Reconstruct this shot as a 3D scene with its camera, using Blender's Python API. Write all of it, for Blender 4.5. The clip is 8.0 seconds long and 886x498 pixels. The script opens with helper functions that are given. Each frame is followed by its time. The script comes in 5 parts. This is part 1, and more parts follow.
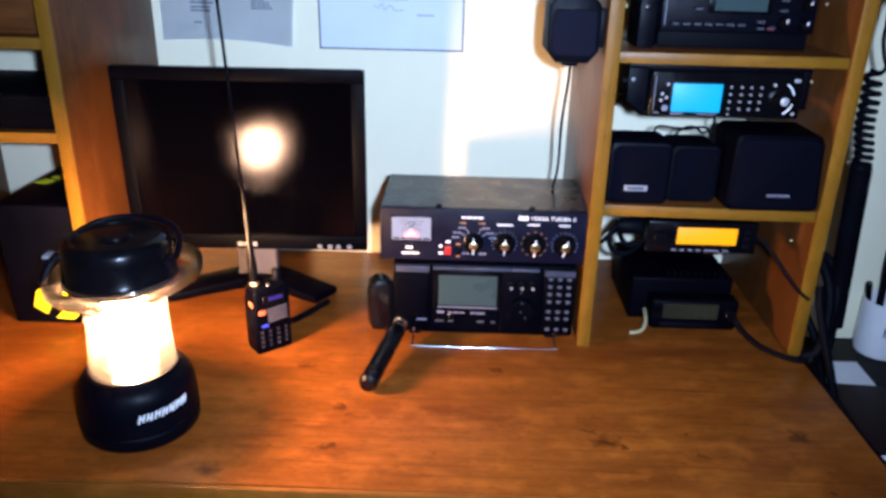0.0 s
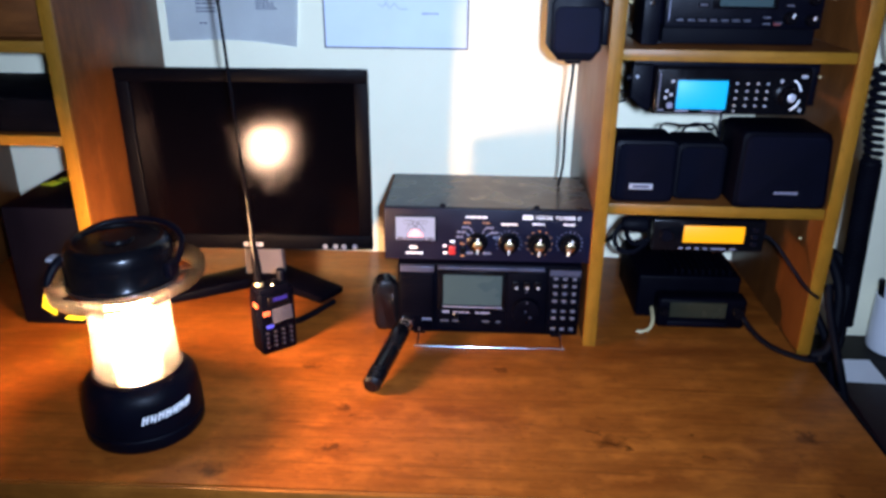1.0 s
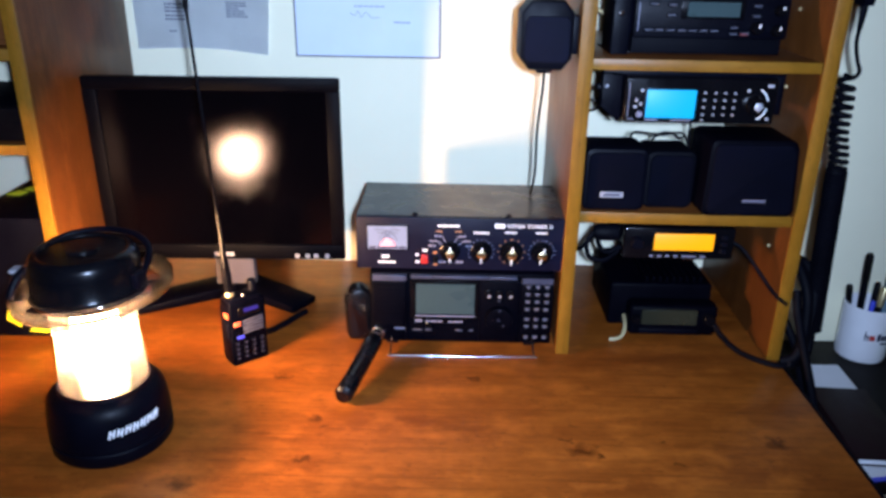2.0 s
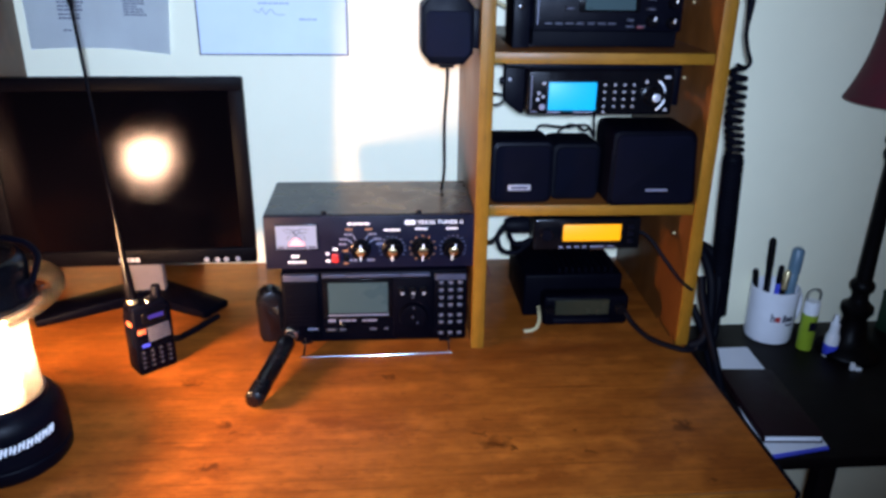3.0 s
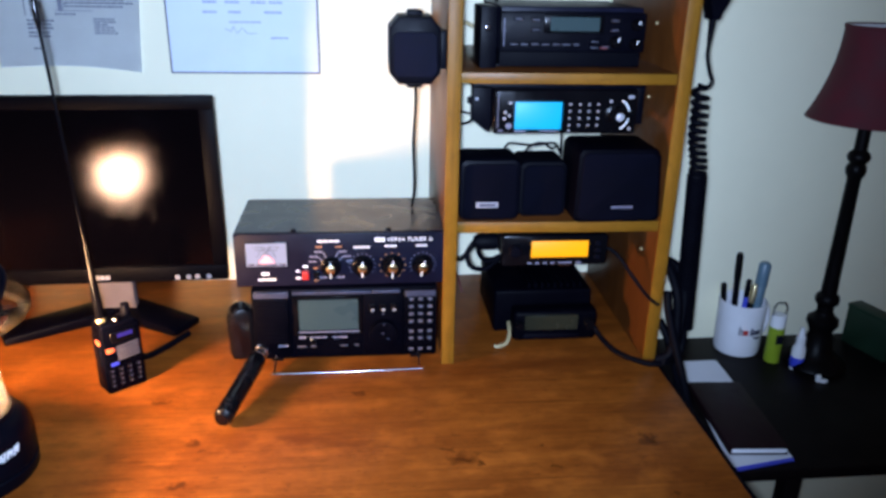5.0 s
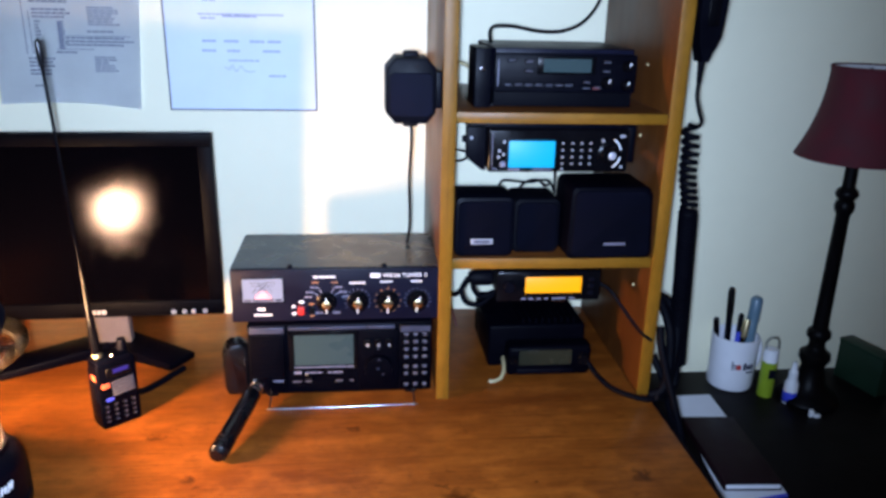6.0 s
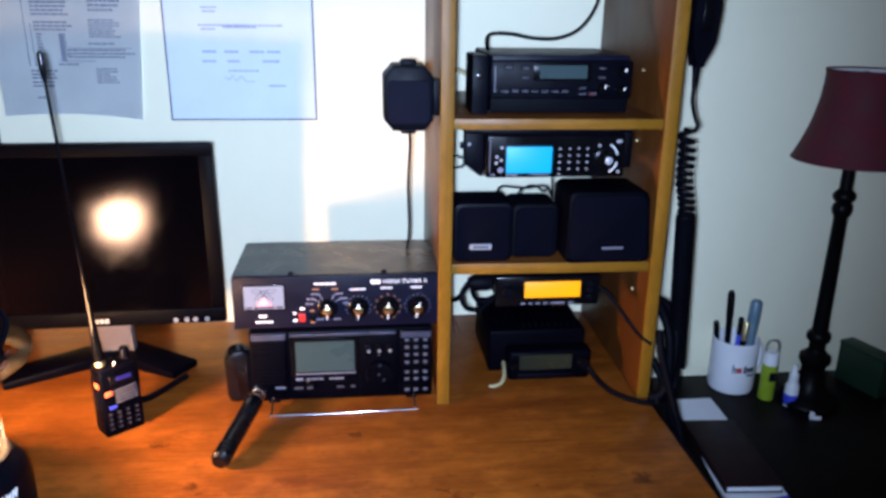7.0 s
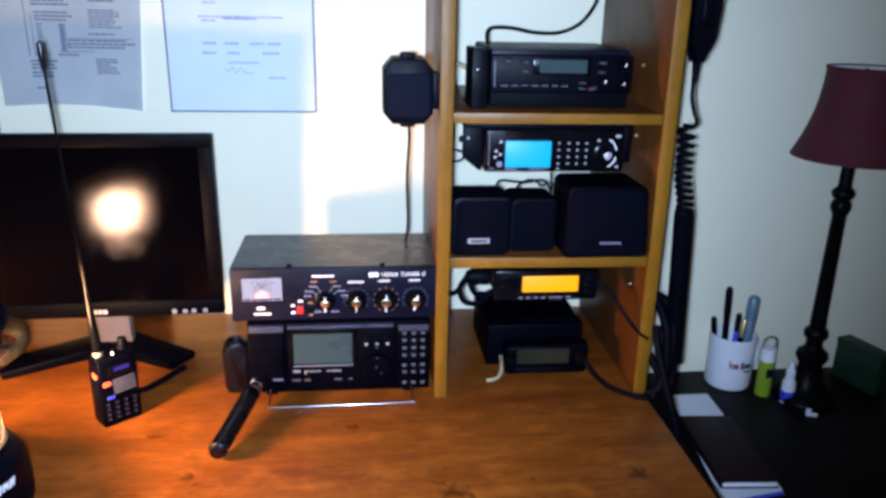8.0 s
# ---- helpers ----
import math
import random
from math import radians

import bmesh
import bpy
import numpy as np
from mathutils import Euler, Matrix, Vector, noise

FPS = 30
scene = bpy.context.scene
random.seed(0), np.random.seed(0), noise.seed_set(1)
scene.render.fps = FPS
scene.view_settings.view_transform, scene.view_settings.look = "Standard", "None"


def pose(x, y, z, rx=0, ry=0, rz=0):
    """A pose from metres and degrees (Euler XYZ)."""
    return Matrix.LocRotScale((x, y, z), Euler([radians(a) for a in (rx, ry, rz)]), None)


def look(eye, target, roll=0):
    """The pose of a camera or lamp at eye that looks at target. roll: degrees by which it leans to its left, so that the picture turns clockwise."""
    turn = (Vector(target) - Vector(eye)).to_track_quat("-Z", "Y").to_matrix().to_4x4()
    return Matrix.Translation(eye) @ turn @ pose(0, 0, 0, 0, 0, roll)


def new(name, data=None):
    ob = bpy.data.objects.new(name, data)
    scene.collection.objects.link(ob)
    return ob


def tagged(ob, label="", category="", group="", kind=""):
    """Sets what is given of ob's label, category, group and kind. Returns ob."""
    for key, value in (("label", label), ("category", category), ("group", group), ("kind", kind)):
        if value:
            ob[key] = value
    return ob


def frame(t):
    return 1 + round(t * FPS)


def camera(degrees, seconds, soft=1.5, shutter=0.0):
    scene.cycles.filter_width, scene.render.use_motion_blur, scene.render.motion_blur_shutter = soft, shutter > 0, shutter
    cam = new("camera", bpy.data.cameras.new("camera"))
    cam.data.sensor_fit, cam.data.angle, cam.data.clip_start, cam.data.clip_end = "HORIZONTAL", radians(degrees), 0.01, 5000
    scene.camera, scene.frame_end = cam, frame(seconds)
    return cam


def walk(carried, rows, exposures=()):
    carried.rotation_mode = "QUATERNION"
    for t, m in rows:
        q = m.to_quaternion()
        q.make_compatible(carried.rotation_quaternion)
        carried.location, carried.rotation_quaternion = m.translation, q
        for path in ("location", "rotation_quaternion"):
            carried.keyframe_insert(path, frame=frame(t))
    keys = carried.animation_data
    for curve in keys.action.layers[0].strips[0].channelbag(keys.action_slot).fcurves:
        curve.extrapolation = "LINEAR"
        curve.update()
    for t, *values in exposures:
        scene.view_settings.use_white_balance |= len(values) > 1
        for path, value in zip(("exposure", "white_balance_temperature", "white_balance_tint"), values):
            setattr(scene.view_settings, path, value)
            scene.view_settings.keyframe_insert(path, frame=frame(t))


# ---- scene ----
cam = camera(60.4, 8.0, 3.1)
PATH = [
    (0, (0.143, 0.044, 1.287), (0.109, 1.893, 0.526), 1.3),
    (0.2, (0.1486, 0.0452, 1.2894), (0.1121, 1.8878, 0.5125), 1.56),
    (0.5, (0.157, 0.047, 1.293), (0.087, 1.887, 0.512), 0.4),
    (0.8, (0.1576, 0.0488, 1.2918), (0.0899, 1.8872, 0.5072), 0.79),
    (1, (0.158, 0.05, 1.291), (0.084, 1.893, 0.519), 0.5),
    (1.2, (0.159, 0.05, 1.297), (0.073, 1.887, 0.51), 0.2),
    (2.3, (0.172, 0.055, 1.289), (0.229, 1.91, 0.545), 1.2),
    (2.5, (0.186, 0.056, 1.288), (0.296, 1.907, 0.539), 1.3),
    (2.7, (0.1912, 0.056, 1.2872), (0.3236, 1.9009, 0.5265), 1.33),
    (3, (0.199, 0.056, 1.286), (0.351, 1.904, 0.535), 0.9),
    (3.5, (0.209, 0.05, 1.292), (0.405, 1.894, 0.543), 1.3),
    (4, (0.214, 0.049, 1.294), (0.411, 1.888, 0.532), 0.5),
    (4.5, (0.216, 0.047, 1.294), (0.408, 1.89, 0.542), 0.7),
    (4.8, (0.2154, 0.047, 1.2952), (0.414, 1.8995, 0.5681), 0.86),
    (5, (0.215, 0.047, 1.296), (0.415, 1.902, 0.576), 1.2),
    (5.2, (0.21, 0.048, 1.307), (0.396, 1.914, 0.609), 0.8),
    (6.3, (0.2151, 0.0345, 1.3078), (0.4407, 1.9217, 0.6854), 1.46),
    (6.5, (0.216, 0.032, 1.308), (0.441, 1.924, 0.701), 1.0),
    (7, (0.217, 0.03, 1.307), (0.426, 1.918, 0.682), 0.8),
    (7.3, (0.2164, 0.03, 1.304), (0.4101, 1.9199, 0.6789), 0.33),
    (7.5, (0.216, 0.03, 1.302), (0.425, 1.915, 0.667), 0.8),
    (8, (0.219, 0.028, 1.306), (0.428, 1.911, 0.668), 1.3),
]
walk(cam, [(t, look(eye, target, roll)) for t, eye, target, roll in PATH])

# ---- world and lights ----
world = bpy.data.worlds.new("night")
scene.world = world
world.use_nodes = True
world.node_tree.nodes["Background"].inputs[0].default_value = (0.02, 0.025, 0.035, 1)
world.node_tree.nodes["Background"].inputs[1].default_value = 0.3

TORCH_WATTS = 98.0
LANTERN_GLOW = 630.0

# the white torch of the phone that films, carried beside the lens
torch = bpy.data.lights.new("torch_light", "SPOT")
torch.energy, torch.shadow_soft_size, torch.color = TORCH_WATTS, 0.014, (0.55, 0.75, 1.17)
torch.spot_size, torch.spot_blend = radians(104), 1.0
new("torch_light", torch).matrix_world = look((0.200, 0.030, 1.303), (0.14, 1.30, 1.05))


# ---- materials ----
def node_set(name):
    m = bpy.data.materials.new(name)
    m.use_nodes = True
    nt = m.node_tree
    return m, nt, nt.nodes["Principled BSDF"]


def link(nt, a, b):
    nt.links.new(a, b)


def math_node(nt, op, a, b=None, clamp=False):
    n = nt.nodes.new("ShaderNodeMath")
    n.operation, n.use_clamp = op, clamp
    for i, v in enumerate((a, b)):
        if v is None:
            continue
        if isinstance(v, (int, float)):
            n.inputs[i].default_value = v
        else:
            link(nt, v, n.inputs[i])
    return n.outputs[0]


def noise_node(nt, vector, scale, detail=4.0, rough=0.55, distort=0.0):
    n = nt.nodes.new("ShaderNodeTexNoise")
    n.inputs["Scale"].default_value, n.inputs["Detail"].default_value = scale, detail
    n.inputs["Roughness"].default_value, n.inputs["Distortion"].default_value = rough, distort
    link(nt, vector, n.inputs["Vector"])
    return n.outputs[0]


def coords(nt, scale=(1, 1, 1)):
    t, m = nt.nodes.new("ShaderNodeTexCoord"), nt.nodes.new("ShaderNodeMapping")
    m.inputs["Scale"].default_value = scale
    link(nt, t.outputs["Object"], m.inputs["Vector"])
    return m.outputs[0]


def ramp(nt, fac, stops):
    r = nt.nodes.new("ShaderNodeValToRGB")
    e = r.color_ramp.elements
    while len(e) < len(stops):
        e.new(0.5)
    for el, (p, c) in zip(e, stops):
        el.position, el.color = p, (*c, 1)
    link(nt, fac, r.inputs[0])
    return r.outputs[0]


def mix(nt, fac, a, b, mode="MIX"):
    n = nt.nodes.new("ShaderNodeMix")
    n.data_type, n.blend_type = "RGBA", mode
    for i, v in ((0, fac), (6, a), (7, b)):
        if isinstance(v, tuple):
            n.inputs[i].default_value = (*v, 1)
        elif isinstance(v, (int, float)):
            n.inputs[i].default_value = v
        else:
            link(nt, v, n.inputs[i])
    return n.outputs[2]


def relief(nt, bsdf, height, strength, distance=0.001):
    b = nt.nodes.new("ShaderNodeBump")
    b.inputs["Strength"].default_value, b.inputs["Distance"].default_value = strength, distance
    link(nt, height, b.inputs["Height"])
    link(nt, b.outputs[0], bsdf.inputs["Normal"])


def spread(nt, fac, low, high):
    n = nt.nodes.new("ShaderNodeMapRange")
    n.inputs[1].default_value, n.inputs[2].default_value = 0.3, 0.7
    n.inputs[3].default_value, n.inputs[4].default_value = low, high
    link(nt, fac, n.inputs[0])
    return n.outputs[0]


def surface(name, colour, rough=0.45, metal=0.0, vary=0.2, scale=30.0, bump=0.15, grain=600.0, gloss=0.5, coat=0.0):
    """A painted, moulded or metal surface with broad wear and a fine grain."""
    m, nt, p = node_set(name)
    at = coords(nt)
    broad, fine = noise_node(nt, at, scale, 5), noise_node(nt, at, grain, 2)
    low, high = tuple(c * (1 - vary) for c in colour), tuple(min(1, c * (1 + vary)) for c in colour)
    shade = ramp(nt, broad, [(0.3, low), (0.7, high)])
    link(nt, shade, p.inputs["Base Color"])
    link(nt, spread(nt, broad, rough - 0.07, rough + 0.07), p.inputs["Roughness"])
    p.inputs["Metallic"].default_value = metal
    p.inputs["Specular IOR Level"].default_value = gloss
    p.inputs["Coat Weight"].default_value = coat
    if bump:
        relief(nt, p, fine, bump, 0.0004)
    return m


def wood(name, dark, light, along, rough=0.36, knots=(), gloss=0.22):
    """Sawn pine with its grain along one axis ('x' or 'z'); knots: (x, y, radius)."""
    m, nt, p = node_set(name)
    long, cross = 2.2, 11.0
    broad = coords(nt, {"x": (long, cross, cross), "y": (cross, long, cross), "z": (cross, cross, long)}[along])
    fine = coords(nt, {"x": (5, 260, 260), "y": (260, 5, 260), "z": (260, 260, 5)}[along])
    figure = noise_node(nt, broad, 1.6, 7, 0.6, 0.8)
    pores = noise_node(nt, fine, 1.0, 3, 0.6)
    blotch = noise_node(nt, coords(nt), 7.0, 3)
    mid = tuple((a + b) / 2 for a, b in zip(dark, light))
    tone = ramp(nt, figure, [(0.28, dark), (0.5, mid), (0.72, light)])
    tone = mix(nt, spread(nt, pores, 0.0, 0.35), tone, tuple(c * 0.62 for c in dark))
    tone = mix(nt, spread(nt, blotch, 0.0, 0.22), tone, tuple(c * 0.8 for c in light))
    mottle = noise_node(nt, coords(nt, {"x": (0.5, 1, 1), "y": (1, 0.5, 1), "z": (1, 1, 0.5)}[along]), 75.0, 6, 0.75)
    tone = mix(nt, spread(nt, mottle, 0.0, 0.55), tone, tuple(c * 0.72 for c in dark))
    cloud = noise_node(nt, coords(nt, {"x": (0.6, 1, 1), "y": (1, 0.6, 1), "z": (1, 1, 0.6)}[along]), 24.0, 4, 0.6)
    tone = mix(nt, ramp(nt, cloud, [(0.50, (0, 0, 0)), (0.74, (0.5, 0.5, 0.5))]), tone, tuple(c * 1.25 for c in light))
    streak = noise_node(nt, coords(nt, {"x": (4, 150, 150), "y": (150, 4, 150), "z": (150, 150, 4)}[along]), 1.0, 5, 0.7, 0.3)
    tone = mix(nt, ramp(nt, streak, [(0.52, (0, 0, 0)), (0.72, (0.55, 0.55, 0.55))]), tone, tuple(c * 0.55 for c in dark))
    fleck = noise_node(nt, coords(nt, {"x": (0.35, 1, 1), "y": (1, 0.35, 1), "z": (1, 1, 0.35)}[along]), 210.0, 3, 0.6)
    tone = mix(nt, ramp(nt, fleck, [(0.60, (0, 0, 0)), (0.72, (0.5, 0.5, 0.5))]), tone, tuple(c * 0.5 for c in dark))
    if knots:
        wobble = nt.nodes.new("ShaderNodeTexNoise")
        wobble.inputs["Scale"].default_value = 70.0
        wobble.inputs["Detail"].default_value = 4.0
        plain = coords(nt)
        link(nt, plain, wobble.inputs["Vector"])
        drift = nt.nodes.new("ShaderNodeVectorMath")
        drift.operation = "MULTIPLY_ADD"
        drift.inputs[1].default_value, drift.inputs[2].default_value = (0.046, 0.034, 0), (-0.023, -0.017, 0)
        link(nt, wobble.outputs["Color"], drift.inputs[0])
        moved = nt.nodes.new("ShaderNodeVectorMath")
        link(nt, plain, moved.inputs[0])
        link(nt, drift.outputs[0], moved.inputs[1])
        total = None
        for kx, ky, kr in knots:
            off = nt.nodes.new("ShaderNodeVectorMath")
            off.operation = "SUBTRACT"
            off.inputs[1].default_value = (kx, ky, 0.75)
            link(nt, moved.outputs[0], off.inputs[0])
            size = nt.nodes.new("ShaderNodeVectorMath")
            size.operation = "MULTIPLY"
            size.inputs[1].default_value = (0.80 / kr, 1.2 / kr, 0)
            link(nt, off.outputs[0], size.inputs[0])
            far = nt.nodes.new("ShaderNodeVectorMath")
            far.operation = "LENGTH"
            link(nt, size.outputs[0], far.inputs[0])
            near = math_node(nt, "SUBTRACT", 1.0, far.outputs["Value"], True)
            total = near if total is None else math_node(nt, "MAXIMUM", total, near)
        crack = ramp(nt, total, [(0.18, (0, 0, 0)), (0.75, (0.88, 0.88, 0.88))])
        tone = mix(nt, crack, tone, tuple(c * 0.4 for c in dark))
    link(nt, tone, p.inputs["Base Color"])
    link(nt, spread(nt, blotch, rough - 0.06, rough + 0.1), p.inputs["Roughness"])
    p.inputs["Specular IOR Level"].default_value = gloss
    relief(nt, p, pores, 0.12, 0.0005)
    return m


def glowing(name, colour, strength):
    m, nt, p = node_set(name)
    p.inputs["Base Color"].default_value = (*[c * 0.02 for c in colour], 1)
    p.inputs["Roughness"].default_value = 0.5
    p.inputs["Emission Color"].default_value = (*colour, 1)
    p.inputs["Emission Strength"].default_value = strength
    return m


def clear(name, tint, frost, gloss_rough=0.06):
    """Clear moulded plastic: straight through, with a Fresnel gloss and a little frost that catches light."""
    m, nt, p = node_set(name)
    nt.nodes.remove(p)
    out = nt.nodes["Material Output"]
    see, shine, haze = (nt.nodes.new(k) for k in ("ShaderNodeBsdfTransparent", "ShaderNodeBsdfGlossy", "ShaderNodeBsdfTranslucent"))
    see.inputs[0].default_value = (*tint, 1)
    haze.inputs[0].default_value = (*tint, 1)
    shine.inputs["Roughness"].default_value = gloss_rough
    f = nt.nodes.new("ShaderNodeFresnel")
    f.inputs[0].default_value = 1.45
    first, second = nt.nodes.new("ShaderNodeMixShader"), nt.nodes.new("ShaderNodeMixShader")
    grain = noise_node(nt, coords(nt), 60.0, 3)
    link(nt, spread(nt, grain, frost * 0.7, frost * 1.3), first.inputs[0])
    link(nt, see.outputs[0], first.inputs[1])
    link(nt, haze.outputs[0], first.inputs[2])
    link(nt, f.outputs[0], second.inputs[0])
    link(nt, first.outputs[0], second.inputs[1])
    link(nt, shine.outputs[0], second.inputs[2])
    link(nt, second.outputs[0], out.inputs[0])
    return m


def matt_screen(name):
    """A dark panel under an anti-glare film: a soft, tight mirror image over black."""
    m, nt, p = node_set(name)
    nt.nodes.remove(p)
    dark, film, both = nt.nodes.new("ShaderNodeBsdfDiffuse"), nt.nodes.new("ShaderNodeBsdfAnisotropic"), nt.nodes.new("ShaderNodeMixShader")
    dark.inputs[0].default_value = (0.0007, 0.0006, 0.0011, 1)
    film.distribution = "BECKMANN"
    film.inputs["Color"].default_value = (0.78, 0.80, 1.0, 1)
    smear = noise_node(nt, coords(nt), 9.0, 3)
    link(nt, spread(nt, smear, 0.178, 0.192), film.inputs["Roughness"])
    both.inputs[0].default_value = 0.0180
    link(nt, dark.outputs[0], both.inputs[1])
    link(nt, film.outputs[0], both.inputs[2])
    link(nt, both.outputs[0], nt.nodes["Material Output"].inputs[0])
    return m


def wall_paint(name, colour):
    m, nt, p = node_set(name)
    at = coords(nt)
    broad, speck, roller = noise_node(nt, at, 2.2, 4), noise_node(nt, at, 26.0, 5), noise_node(nt, at, 420.0, 3)
    tone = ramp(nt, broad, [(0.3, tuple(c * 0.93 for c in colour)), (0.7, colour)])
    tone = mix(nt, spread(nt, speck, 0.0, 0.12), tone, tuple(c * 0.8 for c in colour))
    link(nt, tone, p.inputs["Base Color"])
    p.inputs["Roughness"].default_value = 0.62
    relief(nt, p, roller, 0.25, 0.0008)
    return m


WALL = wall_paint("cream_wall_paint", (0.87, 0.83, 0.605))
CEIL = wall_paint("white_ceiling_paint", (0.78, 0.78, 0.76))
FLOOR = wood("floor_boards", (0.06, 0.035, 0.02), (0.13, 0.08, 0.045), "x", 0.5)
PINE = wood("honey_pine_top", (0.136, 0.0300, 0.0042), (0.345, 0.100, 0.0130), "x", 0.34,
            [(0.325, 0.778, 0.022), (0.307, 0.797, 0.008), (0.345, 0.768, 0.009), (0.422, 0.796, 0.006), (0.430, 0.755, 0.007), (0.551, 0.800, 0.020), (0.560, 0.806, 0.010), (0.004, 0.829, 0.013), (0.020, 0.815, 0.008), (0.006, 0.754, 0.013), (-0.055, 0.925, 0.014), (-0.12, 0.705, 0.022), (0.20, 0.93, 0.008), (0.545, 0.70, 0.007)], 0.14)
PINE_LIP = wood("pale_pine_desk_edge", (0.17, 0.050, 0.006), (0.33, 0.110, 0.015), "x", 0.4)
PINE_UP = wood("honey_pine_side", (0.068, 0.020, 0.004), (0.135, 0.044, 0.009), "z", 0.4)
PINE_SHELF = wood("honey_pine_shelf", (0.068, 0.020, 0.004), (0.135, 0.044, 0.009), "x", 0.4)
EDGE = wood("yellow_pine_edging", (0.170, 0.075, 0.006), (0.240, 0.110, 0.011), "z", 0.42)
EDGE_X = wood("yellow_pine_edging_across", (0.170, 0.075, 0.006), (0.240, 0.110, 0.011), "x", 0.42)
ESPRESSO = wood("espresso_table_top", (0.0030, 0.0018, 0.0022), (0.0070, 0.0045, 0.0050), "x", 0.5, (), 0.1)
BLACK = surface("black_moulded_plastic", (0.0011, 0.0012, 0.0034), 0.45, bump=0.3, grain=900, gloss=0.07)
DEEP = surface("matt_blue_black_plastic", (0.0006, 0.0006, 0.0021), 0.5, bump=0.3, grain=900, gloss=0.035)
BLACK_GLOSS = surface("glossy_black_plastic", (0.002, 0.002, 0.003), 0.2, bump=0.03, gloss=0.16)
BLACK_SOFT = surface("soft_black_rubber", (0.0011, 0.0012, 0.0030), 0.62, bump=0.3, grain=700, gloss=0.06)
MONITOR_BLACK = surface("dull_black_monitor_plastic", (0.0010, 0.0009, 0.0017), 0.5, bump=0.2, grain=900, gloss=0.035)
GRILLE = surface("blue_black_speaker_cloth", (0.0014, 0.0016, 0.0046), 0.85, bump=0.6, grain=1400, gloss=0.04)
# lighter copy of the speaker cloth, with the torch's brightening in its colour
GRILLE_LIT = surface("lit_navy_speaker_cloth", (0.0042, 0.0048, 0.0115), 0.8, bump=0.6, grain=1400, gloss=0.08)
BRASS_INLAY = surface("aged_gold_inlay", (0.88, 0.72, 0.40), 0.22, 1.0, vary=0.15, scale=200, bump=0.0)
NAVY_PAINT = surface("blue_black_panel_paint", (0.0036, 0.0040, 0.012), 0.42, bump=0.12, gloss=0.14)
LID_PAINT = surface("black_satin_lid_paint", (0.006, 0.0065, 0.011), 0.3, bump=0.05, grain=1100, gloss=0.4)
CHARCOAL = surface("charcoal_plastic", (0.0017, 0.0019, 0.0050), 0.4, bump=0.2, gloss=0.12)
STEEL_GREY = surface("grey_satin_strip", (0.042, 0.048, 0.078), 0.35, 0.3, bump=0.1)
SILVER = surface("silver_plastic", (0.34, 0.34, 0.37), 0.38, 0.2, vary=0.08, bump=0.1)
CHROME = surface("polished_chrome", (0.72, 0.72, 0.74), 0.13, 1.0, vary=0.05, bump=0.0)
BRASS = surface("polished_brass", (0.95, 0.76, 0.42), 0.4, 1.0, vary=0.08, bump=0.0)
WHITE = surface("white_print", (0.78, 0.78, 0.78), 0.5, vary=0.04, bump=0.0)
GREY_PRINT = surface("grey_print", (0.16, 0.16, 0.22), 0.5, vary=0.08, bump=0.0)
INK = surface("pale_ink", (0.34, 0.39, 0.52), 0.7, vary=0.15, bump=0.0)
INK_GREY = surface("grey_ink", (0.17, 0.185, 0.235), 0.7, vary=0.15, bump=0.0)
INK_DARK = surface("dark_ink", (0.05, 0.05, 0.08), 0.6, vary=0.1, bump=0.0)
ORANGE_PRINT = surface("orange_print", (0.30, 0.13, 0.05), 0.5, vary=0.06, bump=0.0)
RED = surface("red_plastic", (0.42, 0.02, 0.015), 0.35, vary=0.1, bump=0.05)
RED_ORANGE = surface("orange_red_plastic", (0.75, 0.13, 0.05), 0.4, vary=0.1, bump=0.05)
BLUE = surface("blue_plastic", (0.04, 0.06, 0.55), 0.4, vary=0.1, bump=0.05)
NEON = surface("neon_yellow_decal", (0.80, 0.80, 0.03), 0.45, vary=0.06, bump=0.0)
PAPER = surface("bluish_copier_paper", (0.64, 0.71, 0.82), 0.75, vary=0.04, scale=12, bump=0.1)
PAPER_GREY = surface("grey_copier_paper", (0.70, 0.725, 0.72), 0.75, vary=0.06, scale=12, bump=0.1)
PAGE = surface("white_paper", (0.74, 0.75, 0.78), 0.75, vary=0.04, scale=14, bump=0.1)
CERAMIC = surface("white_glazed_ceramic", (0.78, 0.78, 0.80), 0.16, vary=0.03, bump=0.0)
LEATHER = surface("dark_maroon_leatherette", (0.0125, 0.0042, 0.0060), 0.5, bump=0.5, grain=500, gloss=0.12)
CLOTH_RED = surface("burgundy_shade_cloth", (0.070, 0.004, 0.009), 0.85, bump=0.5, grain=900)
LINING = surface("shade_lining", (0.5, 0.48, 0.46), 0.8, bump=0.2)
BRONZE = surface("dark_bronze", (0.0026, 0.002, 0.0024), 0.45, 0.0, bump=0.2, gloss=0.09)
DULL_SILVER = surface("dull_silver_plastic", (0.080, 0.070, 0.076), 0.5, 0.0, vary=0.1, bump=0.1, gloss=0.2)
SHINY_RUBBER = surface("shiny_black_rubber", (0.002, 0.002, 0.003), 0.24, bump=0.25, grain=300, gloss=0.5)
GREEN_BOX = surface("dark_green_card", (0.006, 0.026, 0.012), 0.55, vary=0.2)
LIME = surface("lime_label", (0.26, 0.36, 0.02), 0.45, vary=0.1, bump=0.0)
CREAM = surface("cream_plastic_sleeve", (0.36, 0.29, 0.15), 0.5, vary=0.1, bump=0.1)
TEAL = surface("grey_blue_pen_plastic", (0.10, 0.17, 0.22), 0.35, vary=0.1, bump=0.0)
LCD = surface("grey_green_lcd", (0.027, 0.047, 0.049), 0.3, vary=0.05, scale=9, bump=0.0, gloss=0.2)
